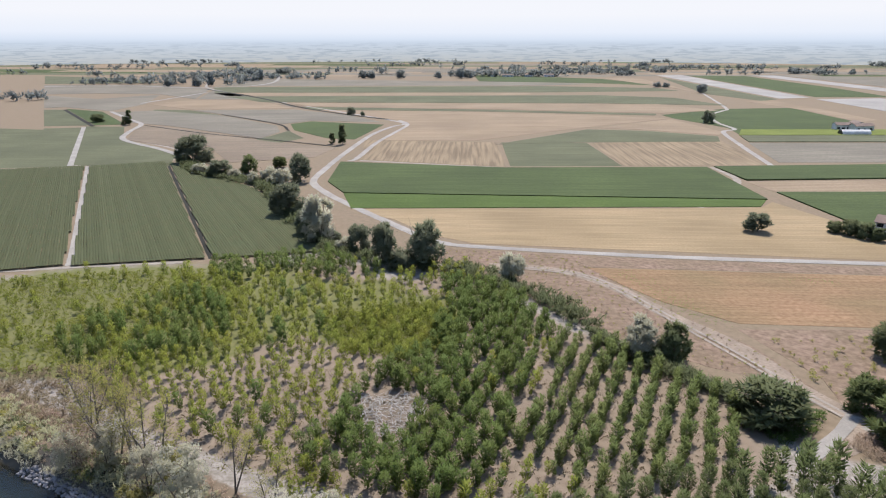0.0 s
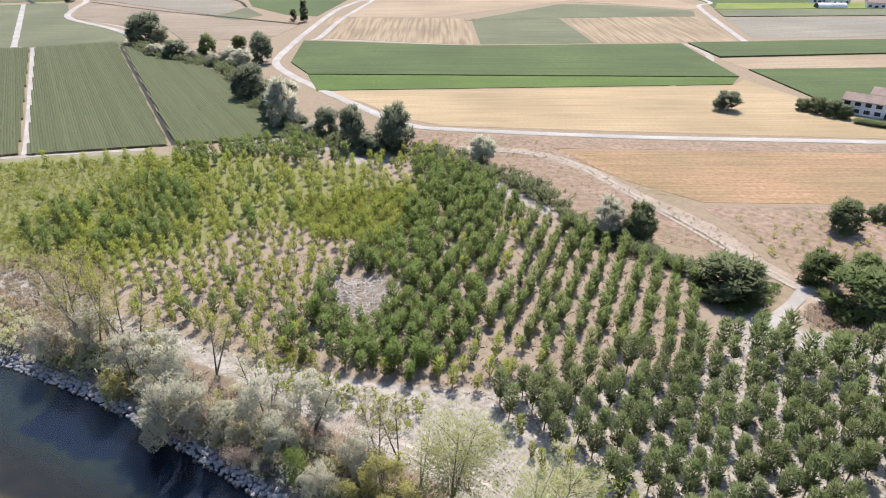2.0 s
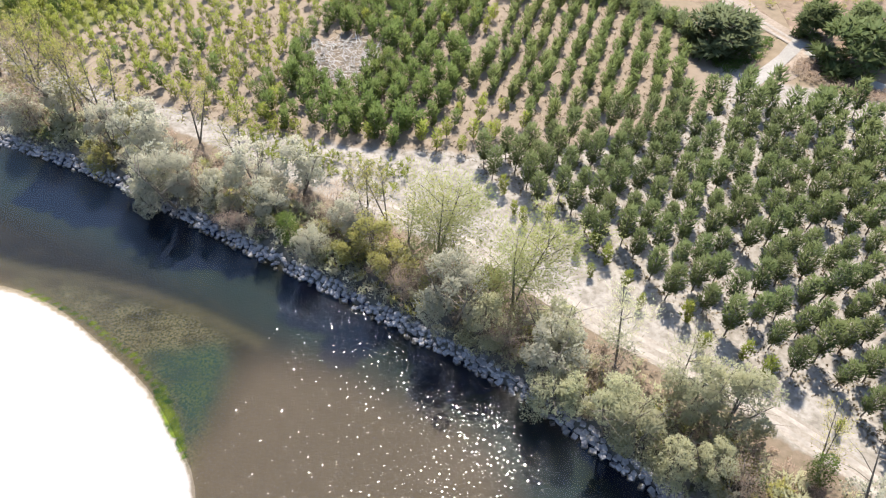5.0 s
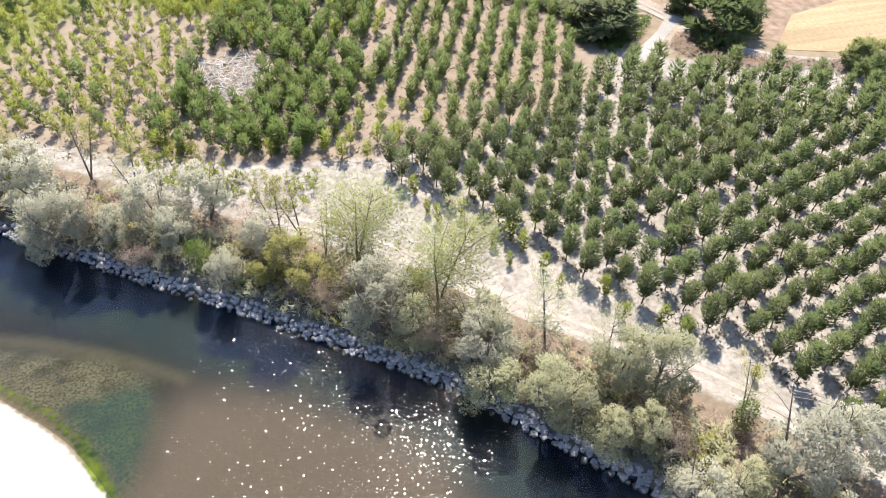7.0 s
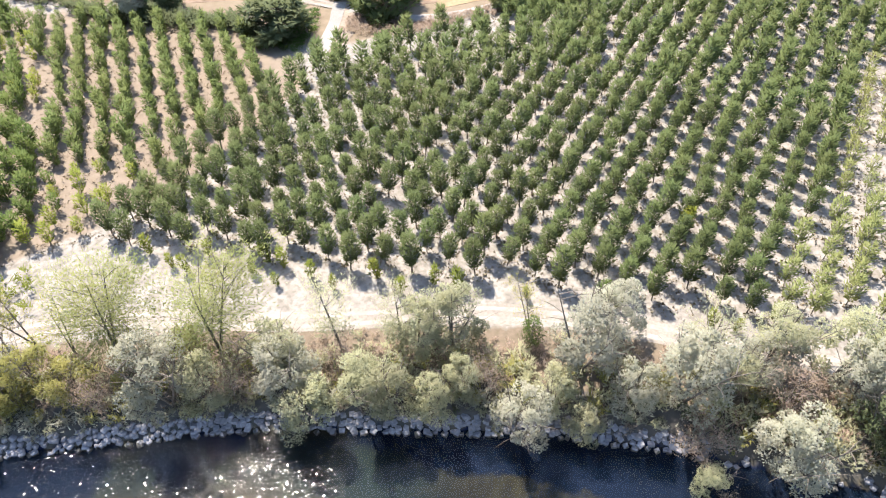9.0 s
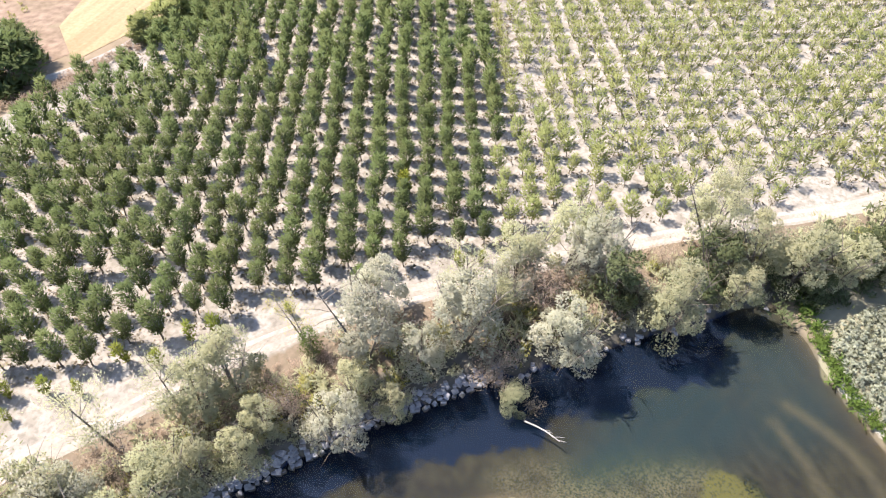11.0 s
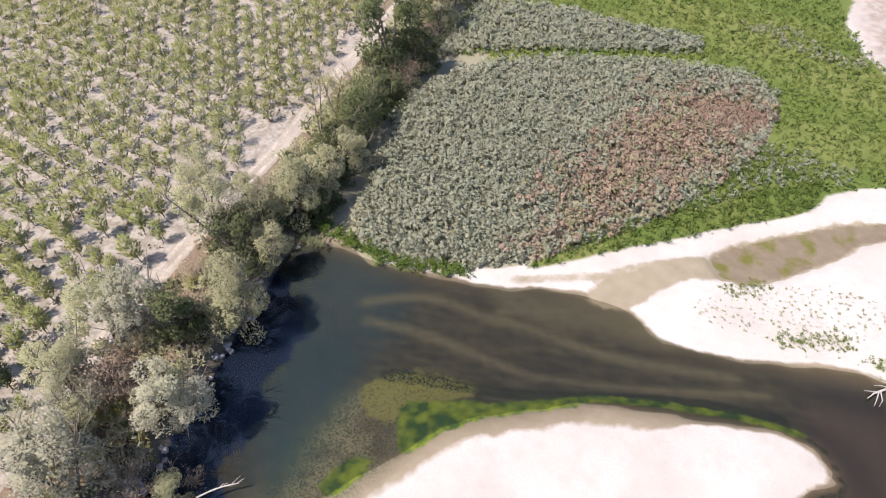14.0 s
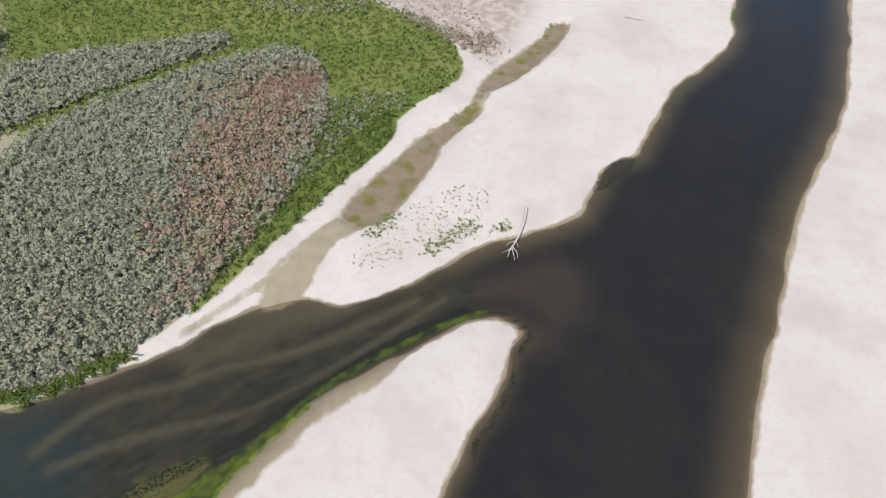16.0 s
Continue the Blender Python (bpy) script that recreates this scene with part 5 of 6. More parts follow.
WILLOWS_2 = ((37.1, 37.0, 3.6), (33.3, 39.5, 3.3), (22.7, 38.4, 3.0), (16.4, 41.9, 3.2), (25.8, 35.9, 2.8), (28.5, 32.0, 2.4), (46.0, 2.8, 1.8), (18.1, 48.5, 3.0),
             (9.3, 52.0, 3.0), (40.4, 17.6, 2.0), (56.2, 7.8, 2.6), (32.7, 30.6, 2.2), (40.1, 22.3, 2.4), (62.3, -15.6, 3.9), (68.8, -0.6, 3.7), (78.3, -20.6, 3.8),
             (75.0, -27.2, 3.4), (75.5, -32.9, 3.8), (77.4, -39.5, 3.3), (79.8, -46.8, 3.0), (107.9, -89.5, 4.3), (116.3, -104.4, 5.4), (69.3, -24.5, 2.6), (64.5, 6.3, 3.2))
DRYING = ((-65.7, 105.9, 3.5), (-34.2, 86.1, 2.7), (-26.9, 77.8, 2.2), (-11.9, 76.9, 3.3), (11.9, 51.2, 3.1), (-0.6, 61.3, 2.4), (48.4, 6.9, 3.0), (60.2, 1.7, 3.1),
          (36.4, 29.3, 2.5), (23.7, 43.9, 2.5), (5.2, 60.6, 2.1), (72.8, -14.9, 2.2), (101.3, -79.8, 3.3), (94.3, -70.0, 3.1), (114.6, -95.3, 3.5))
OLIVES = ((-47.9, 104.5, 3.0), (-52.0, 94.9, 2.9), (-5.2, 69.5, 4.0), (-2.5, 64.2, 3.1), (11.1, 59.9, 2.5), (50.5, 15.0, 2.0), (-8.2, 68.0, 2.7), (36.6, 31.4, 1.8),
          (19.5, 50.3, 1.8), (78.0, -25.6, 2.0), (83.6, -42.4, 2.1), (88.3, -51.4, 2.5))
DARKS = ((64.3, -7.5, 3.2), (71.7, -20.4, 3.5), (79.9, -42.4, 3.0), (84.2, -51.8, 3.5), (99.1, -70.5, 5.9), (89.5, -58.3, 3.4), (119.2, -112.7, 6.1),
         (74.3, -36.1, 2.2), (69.2, -21.6, 2.1), (96.0, -77.0, 2.9), (81.1, -37.2, 2.3), (106, -84, 3.0), (112, -98, 3.6), (92, -64, 3.0))


def bank_trees(protos, rows, full, group="trees along the river bank"):
    """Copies of the prototypes, whose crowns are `full` metres in radius, at each x, y, radius."""
    for i, (x, y, r) in enumerate(rows):
        s = r / full
        m = pose(x, y, float(ground_z(x, y)[0]) - 0.1, RNG.uniform(-4, 4), RNG.uniform(-4, 4), RNG.uniform(0, 360))
        ob = protos[i] if i < len(protos) else copy_thing(protos[i % len(protos)], m)
        ob.matrix_basis = m @ Matrix.Diagonal((s, s, s * RNG.uniform(0.9, 1.1), 1))
        tagged(ob, group=group)


WILLOW = dict(plume="dome", puffs=30, tall=8.0, spread=2.9, bare=0.12, stems=3, limbs=9, leaves=3700, size=0.195, blunt=True)
bank_trees([tree("willow_tree", 140 + k, "grey green willow on the stone bank", M_WILLOW, M_BARK, **WILLOW) for k in range(4)], WILLOWS, 2.15)
bank_trees([tree("willow_tree", 145 + k, "pale green willow on the stone bank", M_WILLOW_GREEN, M_BARK, **WILLOW) for k in range(4)], WILLOWS_2, 2.15)
bank_trees([tree("dry_shrub", 150 + k, "drying reddish brown shrub on the bank", M_RUST, M_BARK_PALE, **dict(WILLOW, leaves=1100, tall=5.8, plume=None, clumps=120)) for k in range(3)], DRYING, 2.5)
bank_trees([tree("olive_shrub", 155 + k, "yellowish olive green shrub on the bank", M_OLIVE, M_BARK, **dict(WILLOW, leaves=1900, tall=5.4, puffs=18)) for k in range(3)], OLIVES, 2.35)
bank_trees([tree("bank_tree", 160 + k, "dark green dense tree on the old scarp", M_DARK, M_BARK, **dict(WILLOW, leaves=2200, tall=8.5, size=0.26)) for k in range(3)], DARKS, 2.35)
bank_trees([tree("bank_tree", 165, "fresh green conical small tree on the bank", M_GREEN, M_BARK, **dict(WILLOW, leaves=1300, spread=1.9, tall=6.5, stems=1, limbs=16, plume="upright"))],
           ((-17.7, 72.7, 2.8), (44.6, 29.5, 2.6), (57.5, 27.5, 2.2)), 2.6)
# tall light-crowned trees between bank and track
AIRY = dict(apart=True, tall=18.5, spread=6.4, bare=0.2, stems=2, limbs=15, leaves=5200, size=0.31, clumps=190, fill=0.3)
bank_trees([tree("tall_poplar", 180 + k, "tall pale green poplar with a broad airy crown", M_POPLAR_PALE, M_BARK, **AIRY) for k in range(2)], ((4.2, 67.3, 6.0), (14.4, 58.2, 6.2)), 6.2)
bank_trees([tree("tall_poplar", 183, "thin half bare poplar beside the track", M_WILLOW_GREEN, M_BARK, **dict(AIRY, tall=16.0, spread=3.8, stems=1, leaves=900))],
           ((26, 46.5, 3.2), (58.5, 12.0, 3.4), (31.5, 40.5, 3.0), (82, -24, 3.0), (71.5, -3.5, 2.6)), 3.4)
# bare trees
BARE = dict(apart=True, tall=19.0, spread=4.2, bare=0.3, stems=2, limbs=16, leaves=420, size=0.4, clumps=80)
bank_trees([tree("bare_tree", 190 + k, "nearly bare grey tree with thin twigs", M_OLIVE, M_BARK, **BARE) for k in range(3)],
           ((-66, 113, 3.0), (-60, 108, 3.0), (-56.5, 106, 3.2), (-54, 105.5, 2.8), (-51.5, 105, 3.0), (-70, 117, 3.0), (-36, 99, 2.6), (-28, 92, 2.4), (0, 70, 1.8), (-6, 76, 2.0), (7.5, 64.5, 1.6), (46, 31, 1.7),
            (-3, 76, 2.0), (92.5, -52, 2.6), (88, -46, 2.4)), 3.3)
bank_trees([tree("dead_shrub", 195, "dead reddish shrub with bare twigs", M_RUST, M_BARK_PALE, **dict(BARE, tall=4, spread=2.4, stems=4, leaves=120, size=0.3))], ((66.5, -11.5, 2.2), (97, -73, 2.6), (46.5, 0.5, 1.6)), 2.4)

# low growth under the bank trees
crest = smooth_line(BANK[2:], 0.8)
tang = np.gradient(crest, axis=0)
tang /= np.linalg.norm(tang, axis=1)[:, None]
norm = np.stack([-tang[:, 1], tang[:, 0]], 1)


def along_bank(near_off, far_off, count):
    k = RNG.integers(0, len(crest), count)
    return crest[k] + norm[k] * RNG.uniform(near_off, far_off, (count, 1)) + RNG.normal(0, 0.4, (count, 2))


scrub = [(None, tree_parts(np.random.default_rng(200 + k), tall=1.6, spread=1.0, bare=0.02, stems=3, limbs=4, leaves=36, size=0.42)[1]) for k in range(4)]
mass("bank_scrub", scrub, along_bank(1.9, 9.5, 560), (M_WILLOW_GREEN,), "low grey green scrub along the stone bank", "shrubs", RNG, 0.5, 1.5)
mass("bank_scrub", scrub, along_bank(1.9, 9.0, 260), (M_OLIVE,), "low olive scrub along the stone bank", "shrubs", RNG, 0.5, 1.3)
mass("bank_scrub", scrub, along_bank(2.1, 11.5, 320), (M_RUST,), "dry reddish scrub along the bank", "shrubs", RNG, 0.4, 1.2)
mass("bank_scrub", scrub, along_bank(1.9, 8.0, 160), (M_DARK,), "dark green scrub along the stone bank", "shrubs", RNG, 0.5, 1.4)
mass("bank_scrub", scrub, along_bank(1.3, 3.6, 300), (M_WILLOW,), "silvery scrub hanging over the boulders", "shrubs", RNG, 0.6, 1.3)
mass("bank_scrub", scrub, along_bank(7.0, 12.5, 520), (M_RUST,), "low dry reddish brush between bank trees and track", "shrubs", RNG, 0.3, 0.85)
mass("bank_scrub", scrub, along_bank(7.0, 12.5, 220), (M_WILLOW_GREEN,), "low green brush between bank trees and track", "shrubs", RNG, 0.3, 0.9)
rim = smooth_line(SCARP[:5], 0.6)
k = RNG.integers(0, len(rim), 420)
mass("bank_scrub", scrub, rim[k] + RNG.normal(0, 2.2, (420, 2)) + (2.0, 1.0), (M_DARK,), "dark green scrub on the old scarp", "shrubs", RNG, 0.7, 1.9)
k = RNG.integers(0, len(rim), 260)
mass("bank_scrub", scrub, rim[k] + RNG.normal(0, 2.2, (260, 2)) + (5.0, 3.0), (M_WILLOW_GREEN,), "grey green scrub on the old scarp", "shrubs", RNG, 0.7, 1.7)

# tufts at the feet of the plantation rows
tuft = [(None, leaf_sprays(np.random.default_rng(220 + k).normal(0, 0.28, (12, 3)) * (1.2, 1.2, 0.3) + (0, 0, 0.14), 0.34, np.random.default_rng(230 + k))) for k in range(4)]
feet = np.vstack([near, rest, spots_d])
row_way = np.array([-math.sin(radians(16.6)), math.cos(radians(16.6))])
feet = np.vstack([feet + row_way * d + RNG.normal(0, 0.32, (len(feet), 2)) for d in (-1.3, 0.0, 1.4)])
feet = feet[RNG.uniform(0, 1, len(feet)) < 0.8]
mass("row_weeds", tuft, feet, (M_TAN_WEED,), "dry brown tufts at the feet of the poplar rows", "weeds", RNG, 0.8, 1.9)
TUFT_LAND = [(14, 88), (40, 52), (70, 8), (84, 4), (160, 26), (200, 60), (105, 96), (58, 107), (52, 150), (20, 160), (-60, 135), (-60, 112)]
mass("row_weeds", tuft, scatter(TUFT_LAND, 1.6, RNG), (M_BLEACHED,), "bleached grass tufts on the sandy soil", "weeds", RNG, 0.5, 1.5)

# ---- trees among the fields: x, y, height, crown radius ----
def field_trees(name, label, material, rows, seed, form, count=3, group="trees among the fields"):
    protos = [tree(name, seed + k, label, material, M_BARK, **form) for k in range(min(count, len(rows)))]
    for i, (x, y, tall, r) in enumerate(rows):
        m = pose(x, y, -0.05, 0, 0, RNG.uniform(0, 360))
        ob = protos[i] if i < len(protos) else copy_thing(protos[i % len(protos)], m)
        ob.matrix_basis = m @ Matrix.Diagonal((r / form["spread"] * 1.18, r / form["spread"] * 1.18, 1.06 * tall / form["tall"], 1))
        tagged(ob, group=group)


BROAD = dict(plume="dome", tall=10.0, spread=4.5, bare=0.02, stems=2, limbs=8, leaves=1600, size=0.82, puffs=40)
field_trees("field_tree", "green broad tree at the field edge, leaves greyed for haze", M_BROADLEAF_HAZED, (
    (-160, 430, 18, 10), (-128, 383, 9.8, 6.4), (-79, 368, 16, 5.9), (-70, 294, 15, 6.9), (-56, 261, 10.6, 3.6), (-42, 251, 4.6, 2.7), (-31, 238, 11, 4.2),
    (-21, 224, 15, 4.9), (-6, 221, 16.5, 5.4), (-14, 219, 7, 4.5), (129, 266, 8, 4.9), (252, 647, 12, 5.5), (-97, 721, 8.3, 4.2), (-84, 710, 4.7, 2.3)), 240, BROAD)
field_trees("field_tree", "dark green round tree beside the dirt track", M_DARK, (
    (56, 149, 11, 3.7), (67.5, 122, 9.5, 7.2), (110, 151, 9, 4.0), (124, 158, 4.8, 2.6), (-295, 632, 8.3, 3.6), (-332, 655, 7.5, 6.6), (52, 147, 5, 3),
    (164, 261, 6.7, 3.6), (167, 256, 6.6, 3.6), (170, 252, 5.9, 2.8), (160, 265, 5, 3)), 245, BROAD)
field_trees("field_tree", "pale leafy tree between plantation and farm track", M_POPLAR_LIGHT, ((111.5, 95.5, 7, 3.2), (117, 93, 7.5, 3.4), (123, 90.5, 8, 3.6), (130, 87, 7.5, 3.6), (137, 83.5, 7, 3.4)), 262, BROAD, 2)
field_trees("field_tree", "olive green broad tree at the track fork", M_POPLAR, ((90, 113, 10, 6.5), (97, 116, 9, 5), (89, 126, 8, 4.3), (-115, 394, 11, 4.6), (-101, 412, 7, 4.3), (101, 128, 6, 4)), 250, BROAD)
field_trees("field_tree", "grey green willow at the field edge", M_WILLOW, (
    (-143, 391, 6.6, 4.1), (-104, 362, 6.8, 3.4), (-96, 365, 9.4, 4.6), (-86, 354, 10.7, 4.5), (-48, 253, 19, 6.2), (-37, 239, 5.7, 3.0), (22, 205, 10.8, 3.8), (48, 151, 11, 4.0),
    (-92, 358, 6, 3.5), (-118, 376, 6, 3.5)), 255, BROAD)
field_trees("cypress_tree", "dark slender columnar tree", M_DARK, ((-76, 509, 16.5, 2.6), (-291, 631, 15, 2.3), (-84, 512, 9, 2.2)), 258, dict(BROAD, tall=14, spread=2.0, stems=1, limbs=24))
HEDGE = smooth_line([(40, 164), (46, 152), (54, 143), (62, 132), (64, 124)], 1.0)
mass("hedge", scrub, np.repeat(HEDGE, 4, 0) + RNG.normal(0, 1.2, (4 * len(HEDGE), 2)), (M_DARK,), "dark green bramble hedge at the plantation edge", "hedge", RNG, 0.8, 1.9)
TREELINE = smooth_line([(-172, 440), (-140, 390), (-100, 358), (-72, 305), (-56, 268), (-40, 240), (-20, 224), (2, 216), (24, 196), (40, 170)], 1.3)
mass("hedge", scrub, np.repeat(TREELINE, 3, 0) + RNG.normal(0, 2.6, (3 * len(TREELINE), 2)), (M_DARK,), "dark green undergrowth below the tree line", "hedge", RNG, 1.0, 2.4)
mass("bramble_patch", scrub, scatter([(63, 118), (68, 123), (81, 125.5), (75, 118), (66, 113)], 1.0, RNG), (M_GREEN,), "low green bramble patch beside the dirt track", "shrubs", RNG, 0.5, 0.9)
mass("bramble_patch", scrub, scatter([(77, 113), (85, 117), (92, 105), (120, 94), (116, 92), (86, 102)], 1.0, RNG), (M_RUST,), "reddish bramble edge beside the plantation", "shrubs", RNG, 0.5, 0.9)
mass("dry_scrub", scrub, scatter([(-108, 144), (-75, 147), (-65, 133), (-70, 118), (-94, 122)], 1.5, RNG), (M_TAN_WEED,), "dry brown brush above the river bank", "shrubs", RNG, 0.4, 1.1)
mass("dry_scrub", scrub, scatter([(86, 130), (84, 160), (118, 164), (130, 140), (112, 125)], 4.2, RNG), (M_OLIVE,), "sparse scrub on dry ground", "shrubs", RNG, 0.3, 1.0)

VERGE = [(2, 241), (50, 230), (50, 221), (58, 202), (66, 182), (80, 156), (84, 134), (64, 146), (48, 160), (36, 178), (20, 203), (-6, 232)]
mass("verge_weeds", scrub, scatter(VERGE, 3.4, RNG), (M_RUST,), "reddish dry weeds on the grass verge", "weeds", RNG, 0.15, 0.5)
mass("verge_weeds", scrub, scatter(VERGE, 3.0, RNG), (M_OLIVE,), "dry olive tufts on the grass verge", "weeds", RNG, 0.15, 0.45)
STREAK = smooth_line([(57, 213), (62, 211), (66, 200), (70, 188), (76, 174)], 0.6)
mass("green_weeds", low, np.vstack([np.repeat(STREAK, 12, 0) + RNG.normal(0, 3.0, (12 * len(STREAK), 2)), np.repeat(smooth_line([(112, 208), (120, 208), (127, 205)], 0.6), 5, 0) + RNG.normal(0, 1.3, (5 * len(smooth_line([(112, 208), (120, 208), (127, 205)], 0.6)), 2))]),
     (M_MEADOW,), "green streak of weeds in the dry field", "weeds", RNG, 0.10, 0.26)

# ---- brush pile and driftwood ----
def sticks(name, spots_xyz, rng, low, high, material, label, category, thick=0.05):
    root = new(name)
    root.matrix_basis = pose(*spots_xyz.mean(0)[:2], 0)
    for p in spots_xyz - (*spots_xyz.mean(0)[:2], 0):
        a, e, n = rng.uniform(0, 2 * math.pi), rng.uniform(-0.05, 0.35), rng.uniform(low, high)
        d = np.array([math.cos(a) * math.cos(e), math.sin(a) * math.cos(e), math.sin(e)]) * n
        v, f = tube([p, p + 0.5 * d + rng.normal(0, 0.08, 3), p + d + (0, 0, 0.001)], [thick, thick * 0.8, thick * 0.4], 4)
        shaped("stick", v, f, material, root)
    return tagged(root, label, category)


pile_spots = scatter(PILE, 0.86, RNG)[:300]
mid_pile = np.array([-11, 125])
hump = 0.9 * np.exp(-((pile_spots - mid_pile) ** 2).sum(1) / 60)
sticks("brush_pile", np.column_stack([pile_spots, hump]), RNG, 1.4, 4.2, M_DEADWOOD, "bleached pile of cut branches in a clearing", "brush pile", 0.10)


def driftwood(x, y, heading, size, seed, label):
    rng = np.random.default_rng(seed)
    z = float(ground_z(x, y)[0])
    a = radians(heading)
    u = np.array([math.cos(a), math.sin(a), 0])
    n = np.array([-u[1], u[0], 0])
    root = new("driftwood")
    root.matrix_basis = pose(x, y, max(z, WATER) + 0.25)
    path = [u * t * size + n * 0.06 * size * math.sin(3 * t) + (0, 0, 0.001 * t) for t in np.linspace(0, 1, 7)]

    def lying(line, radii, sides=6):
        line = np.array(line)
        vs, fs = [], []
        for i, (p, r) in enumerate(zip(line, radii)):
            t = line[min(i + 1, len(line) - 1)] - line[max(i - 1, 0)]
            t /= np.linalg.norm(t)
            e = np.cross(t, (0, 0, 1.0))
            e /= np.linalg.norm(e)
            g = np.cross(e, t)
            for k in range(sides):
                b = 2 * math.pi * k / sides
                vs.append(p + r * (math.cos(b) * e + math.sin(b) * g))
            if i:
                o = (i - 1) * sides
                fs += [(o + k, o + (k + 1) % sides, o + sides + (k + 1) % sides, o + sides + k) for k in range(sides)]
        return np.array(vs), np.array(fs)

    v, f = lying(path, np.linspace(0.028 * size, 0.012 * size, 7))
    shaped("trunk", v, f, M_DEADWOOD, root, smooth=True)
    for k in range(7):
        t = rng.uniform(0.5, 1.0)
        st = u * t * size + n * 0.06 * size * math.sin(3 * t)
        d = (u * rng.uniform(0.6, 1.0) + n * rng.uniform(-0.7, 0.7) + np.array([0, 0, rng.uniform(0.0, 0.35)])) * size * rng.uniform(0.15, 0.32)
        v, f = lying([st, st + 0.5 * d + rng.normal(0, 0.02 * size, 3) * (1, 1, 0.3), st + d], [0.009 * size, 0.006 * size, 0.003 * size], 5)
        shaped("branch", v, f, M_DEADWOOD, root)
    return tagged(root, label, "driftwood")


driftwood(-3.3, -83.0, 77, 10.5, 1, "bleached fallen tree lying from gravel into water")
driftwood(-23.0, -150, 160, 4.0, 2, "bleached driftwood on white gravel")
driftwood(44.0, 1.0, 250, 5.0, 3, "bare dead branch hanging over the water")
driftwood(-10.0, 84.5, 10, 2.6, 4, "pale sawn log on bare soil")

# ---- stone bank ----
riprap_base = new("riprap_bank")
tagged(riprap_base, "bank of piled grey boulders along the water", "stone bank", kind="structure")
stone_meshes = []
for k in range(8):
    bm = bmesh.new()
    rng = np.random.default_rng(300 + k)
    corner = np.array([(a, b, c) for a in (-1, 1) for b in (-1, 1) for c in (-1, 1)], float)
    p = np.vstack([corner * (0.82, 0.66, 0.5), corner * (0.66, 0.80, 0.42)]) * rng.uniform(0.84, 1.12, (16, 3))
    for c in p:
        bm.verts.new(c)
    hull = bmesh.ops.convex_hull(bm, input=bm.verts)
    bmesh.ops.delete(bm, geom=[g for g in hull["geom_interior"] if isinstance(g, bmesh.types.BMVert)], context="VERTS")
    me = bpy.data.meshes.new("stone")
    bm.to_mesh(me)
    bm.free()
    me.materials.append(M_STONE)
    stone_meshes.append(me)
shore = smooth_line(BANK[3:], 0.78)
tg = np.gradient(shore, axis=0)
tg /= np.linalg.norm(tg, axis=1)[:, None]
nn = np.stack([-tg[:, 1], tg[:, 0]], 1)
rng = np.random.default_rng(31)
stones = []
for i in range(len(shore)):
    for off in np.arange(-0.4, 1.6, 0.55):
        if rng.uniform() < (0.93 if shore[i][1] > 5 else 0.16):
            q = shore[i] + nn[i] * (off + rng.normal(0, 0.14)) + tg[i] * rng.normal(0, 0.18)
            stones.append((q[0], q[1], rng.uniform(0.34, 0.52)))
stones = np.array(stones)
sz = ground_z(stones[:, 0], stones[:, 1])
by_reach = np.argsort(np.hypot(stones[:, 0] - 30, stones[:, 1] - 30))
loose = []
for n_, i in enumerate(by_reach):
    x, y, r = stones[i]
    m = pose(x, y, sz[i] + 0.12 * r, *rng.uniform(0, 360, 3) * (0.06, 0.06, 1)) @ Matrix.Scale(r, 4)
    if n_ < 300:
        ob = new("stone", stone_meshes[n_ % 8])
        ob.parent = riprap_base
        ob.matrix_basis = m
    else:
        me = stone_meshes[n_ % 8]
        mm = np.array(m)
        v = np.array([w.co for w in me.vertices])
        loose.append((v @ mm[:3, :3].T + mm[:3, 3], [tuple(f.vertices) for f in me.polygons]))
v, f = joined(loose)
tagged(shaped("stones", v, f, M_STONE, riprap_base), kind="stuff")

# ---- far plain: strips of fields ----
FAR_SOILS = (STRAW, PALE, GREYGREEN, PALE, GREYGREEN, STRAW, GREEN, PALE)
frng = random.Random(5)
y = 1500.0
while y < 2700:
    deep = y * frng.uniform(0.03, 0.07)
    x = -0.80 * y - frng.uniform(0, 60)
    while x < 0.80 * y + 80:
        wide = y * frng.uniform(0.12, 0.42)
        if frng.random() < 0.93:
            sk = 0.05 * wide
            ma = FAR_SOILS[frng.randrange(len(FAR_SOILS))]
            field("far_field", [(x, y + sk), (x + wide - 4, y), (x + wide - 4 + 0.1 * deep, y + deep - 3), (x + 0.1 * deep, y + deep - 3 + sk)], ma,
                  "pale harvested field strip" if ma in (STRAW, PALE) else "dull green field strip", 0.05)
        x += wide
    y += deep

# ---- far trees and woods ----
CLUMP = dict(tall=9.0, spread=4.2, bare=0.05, stems=1, limbs=7, leaves=18, size=3.2, clumps=30)
far_shapes = [(None, tree_parts(np.random.default_rng(400 + k), **CLUMP)[1]) for k in range(4)]
wood_spots = []
for k in range(64):
    yy = 1480 + 1050 * frng.random() ** 0.9
    xx = frng.uniform(-0.78, 0.78) * yy
    run, turn, n = yy * frng.uniform(0.01, 0.11), frng.gauss(0, 0.25), frng.randrange(3, 22)
    for i in range(n):
        t = frng.uniform(-0.5, 0.5) * run
        wood_spots.append((xx + t * math.cos(turn), yy + t * math.sin(turn) + frng.gauss(0, 5)))
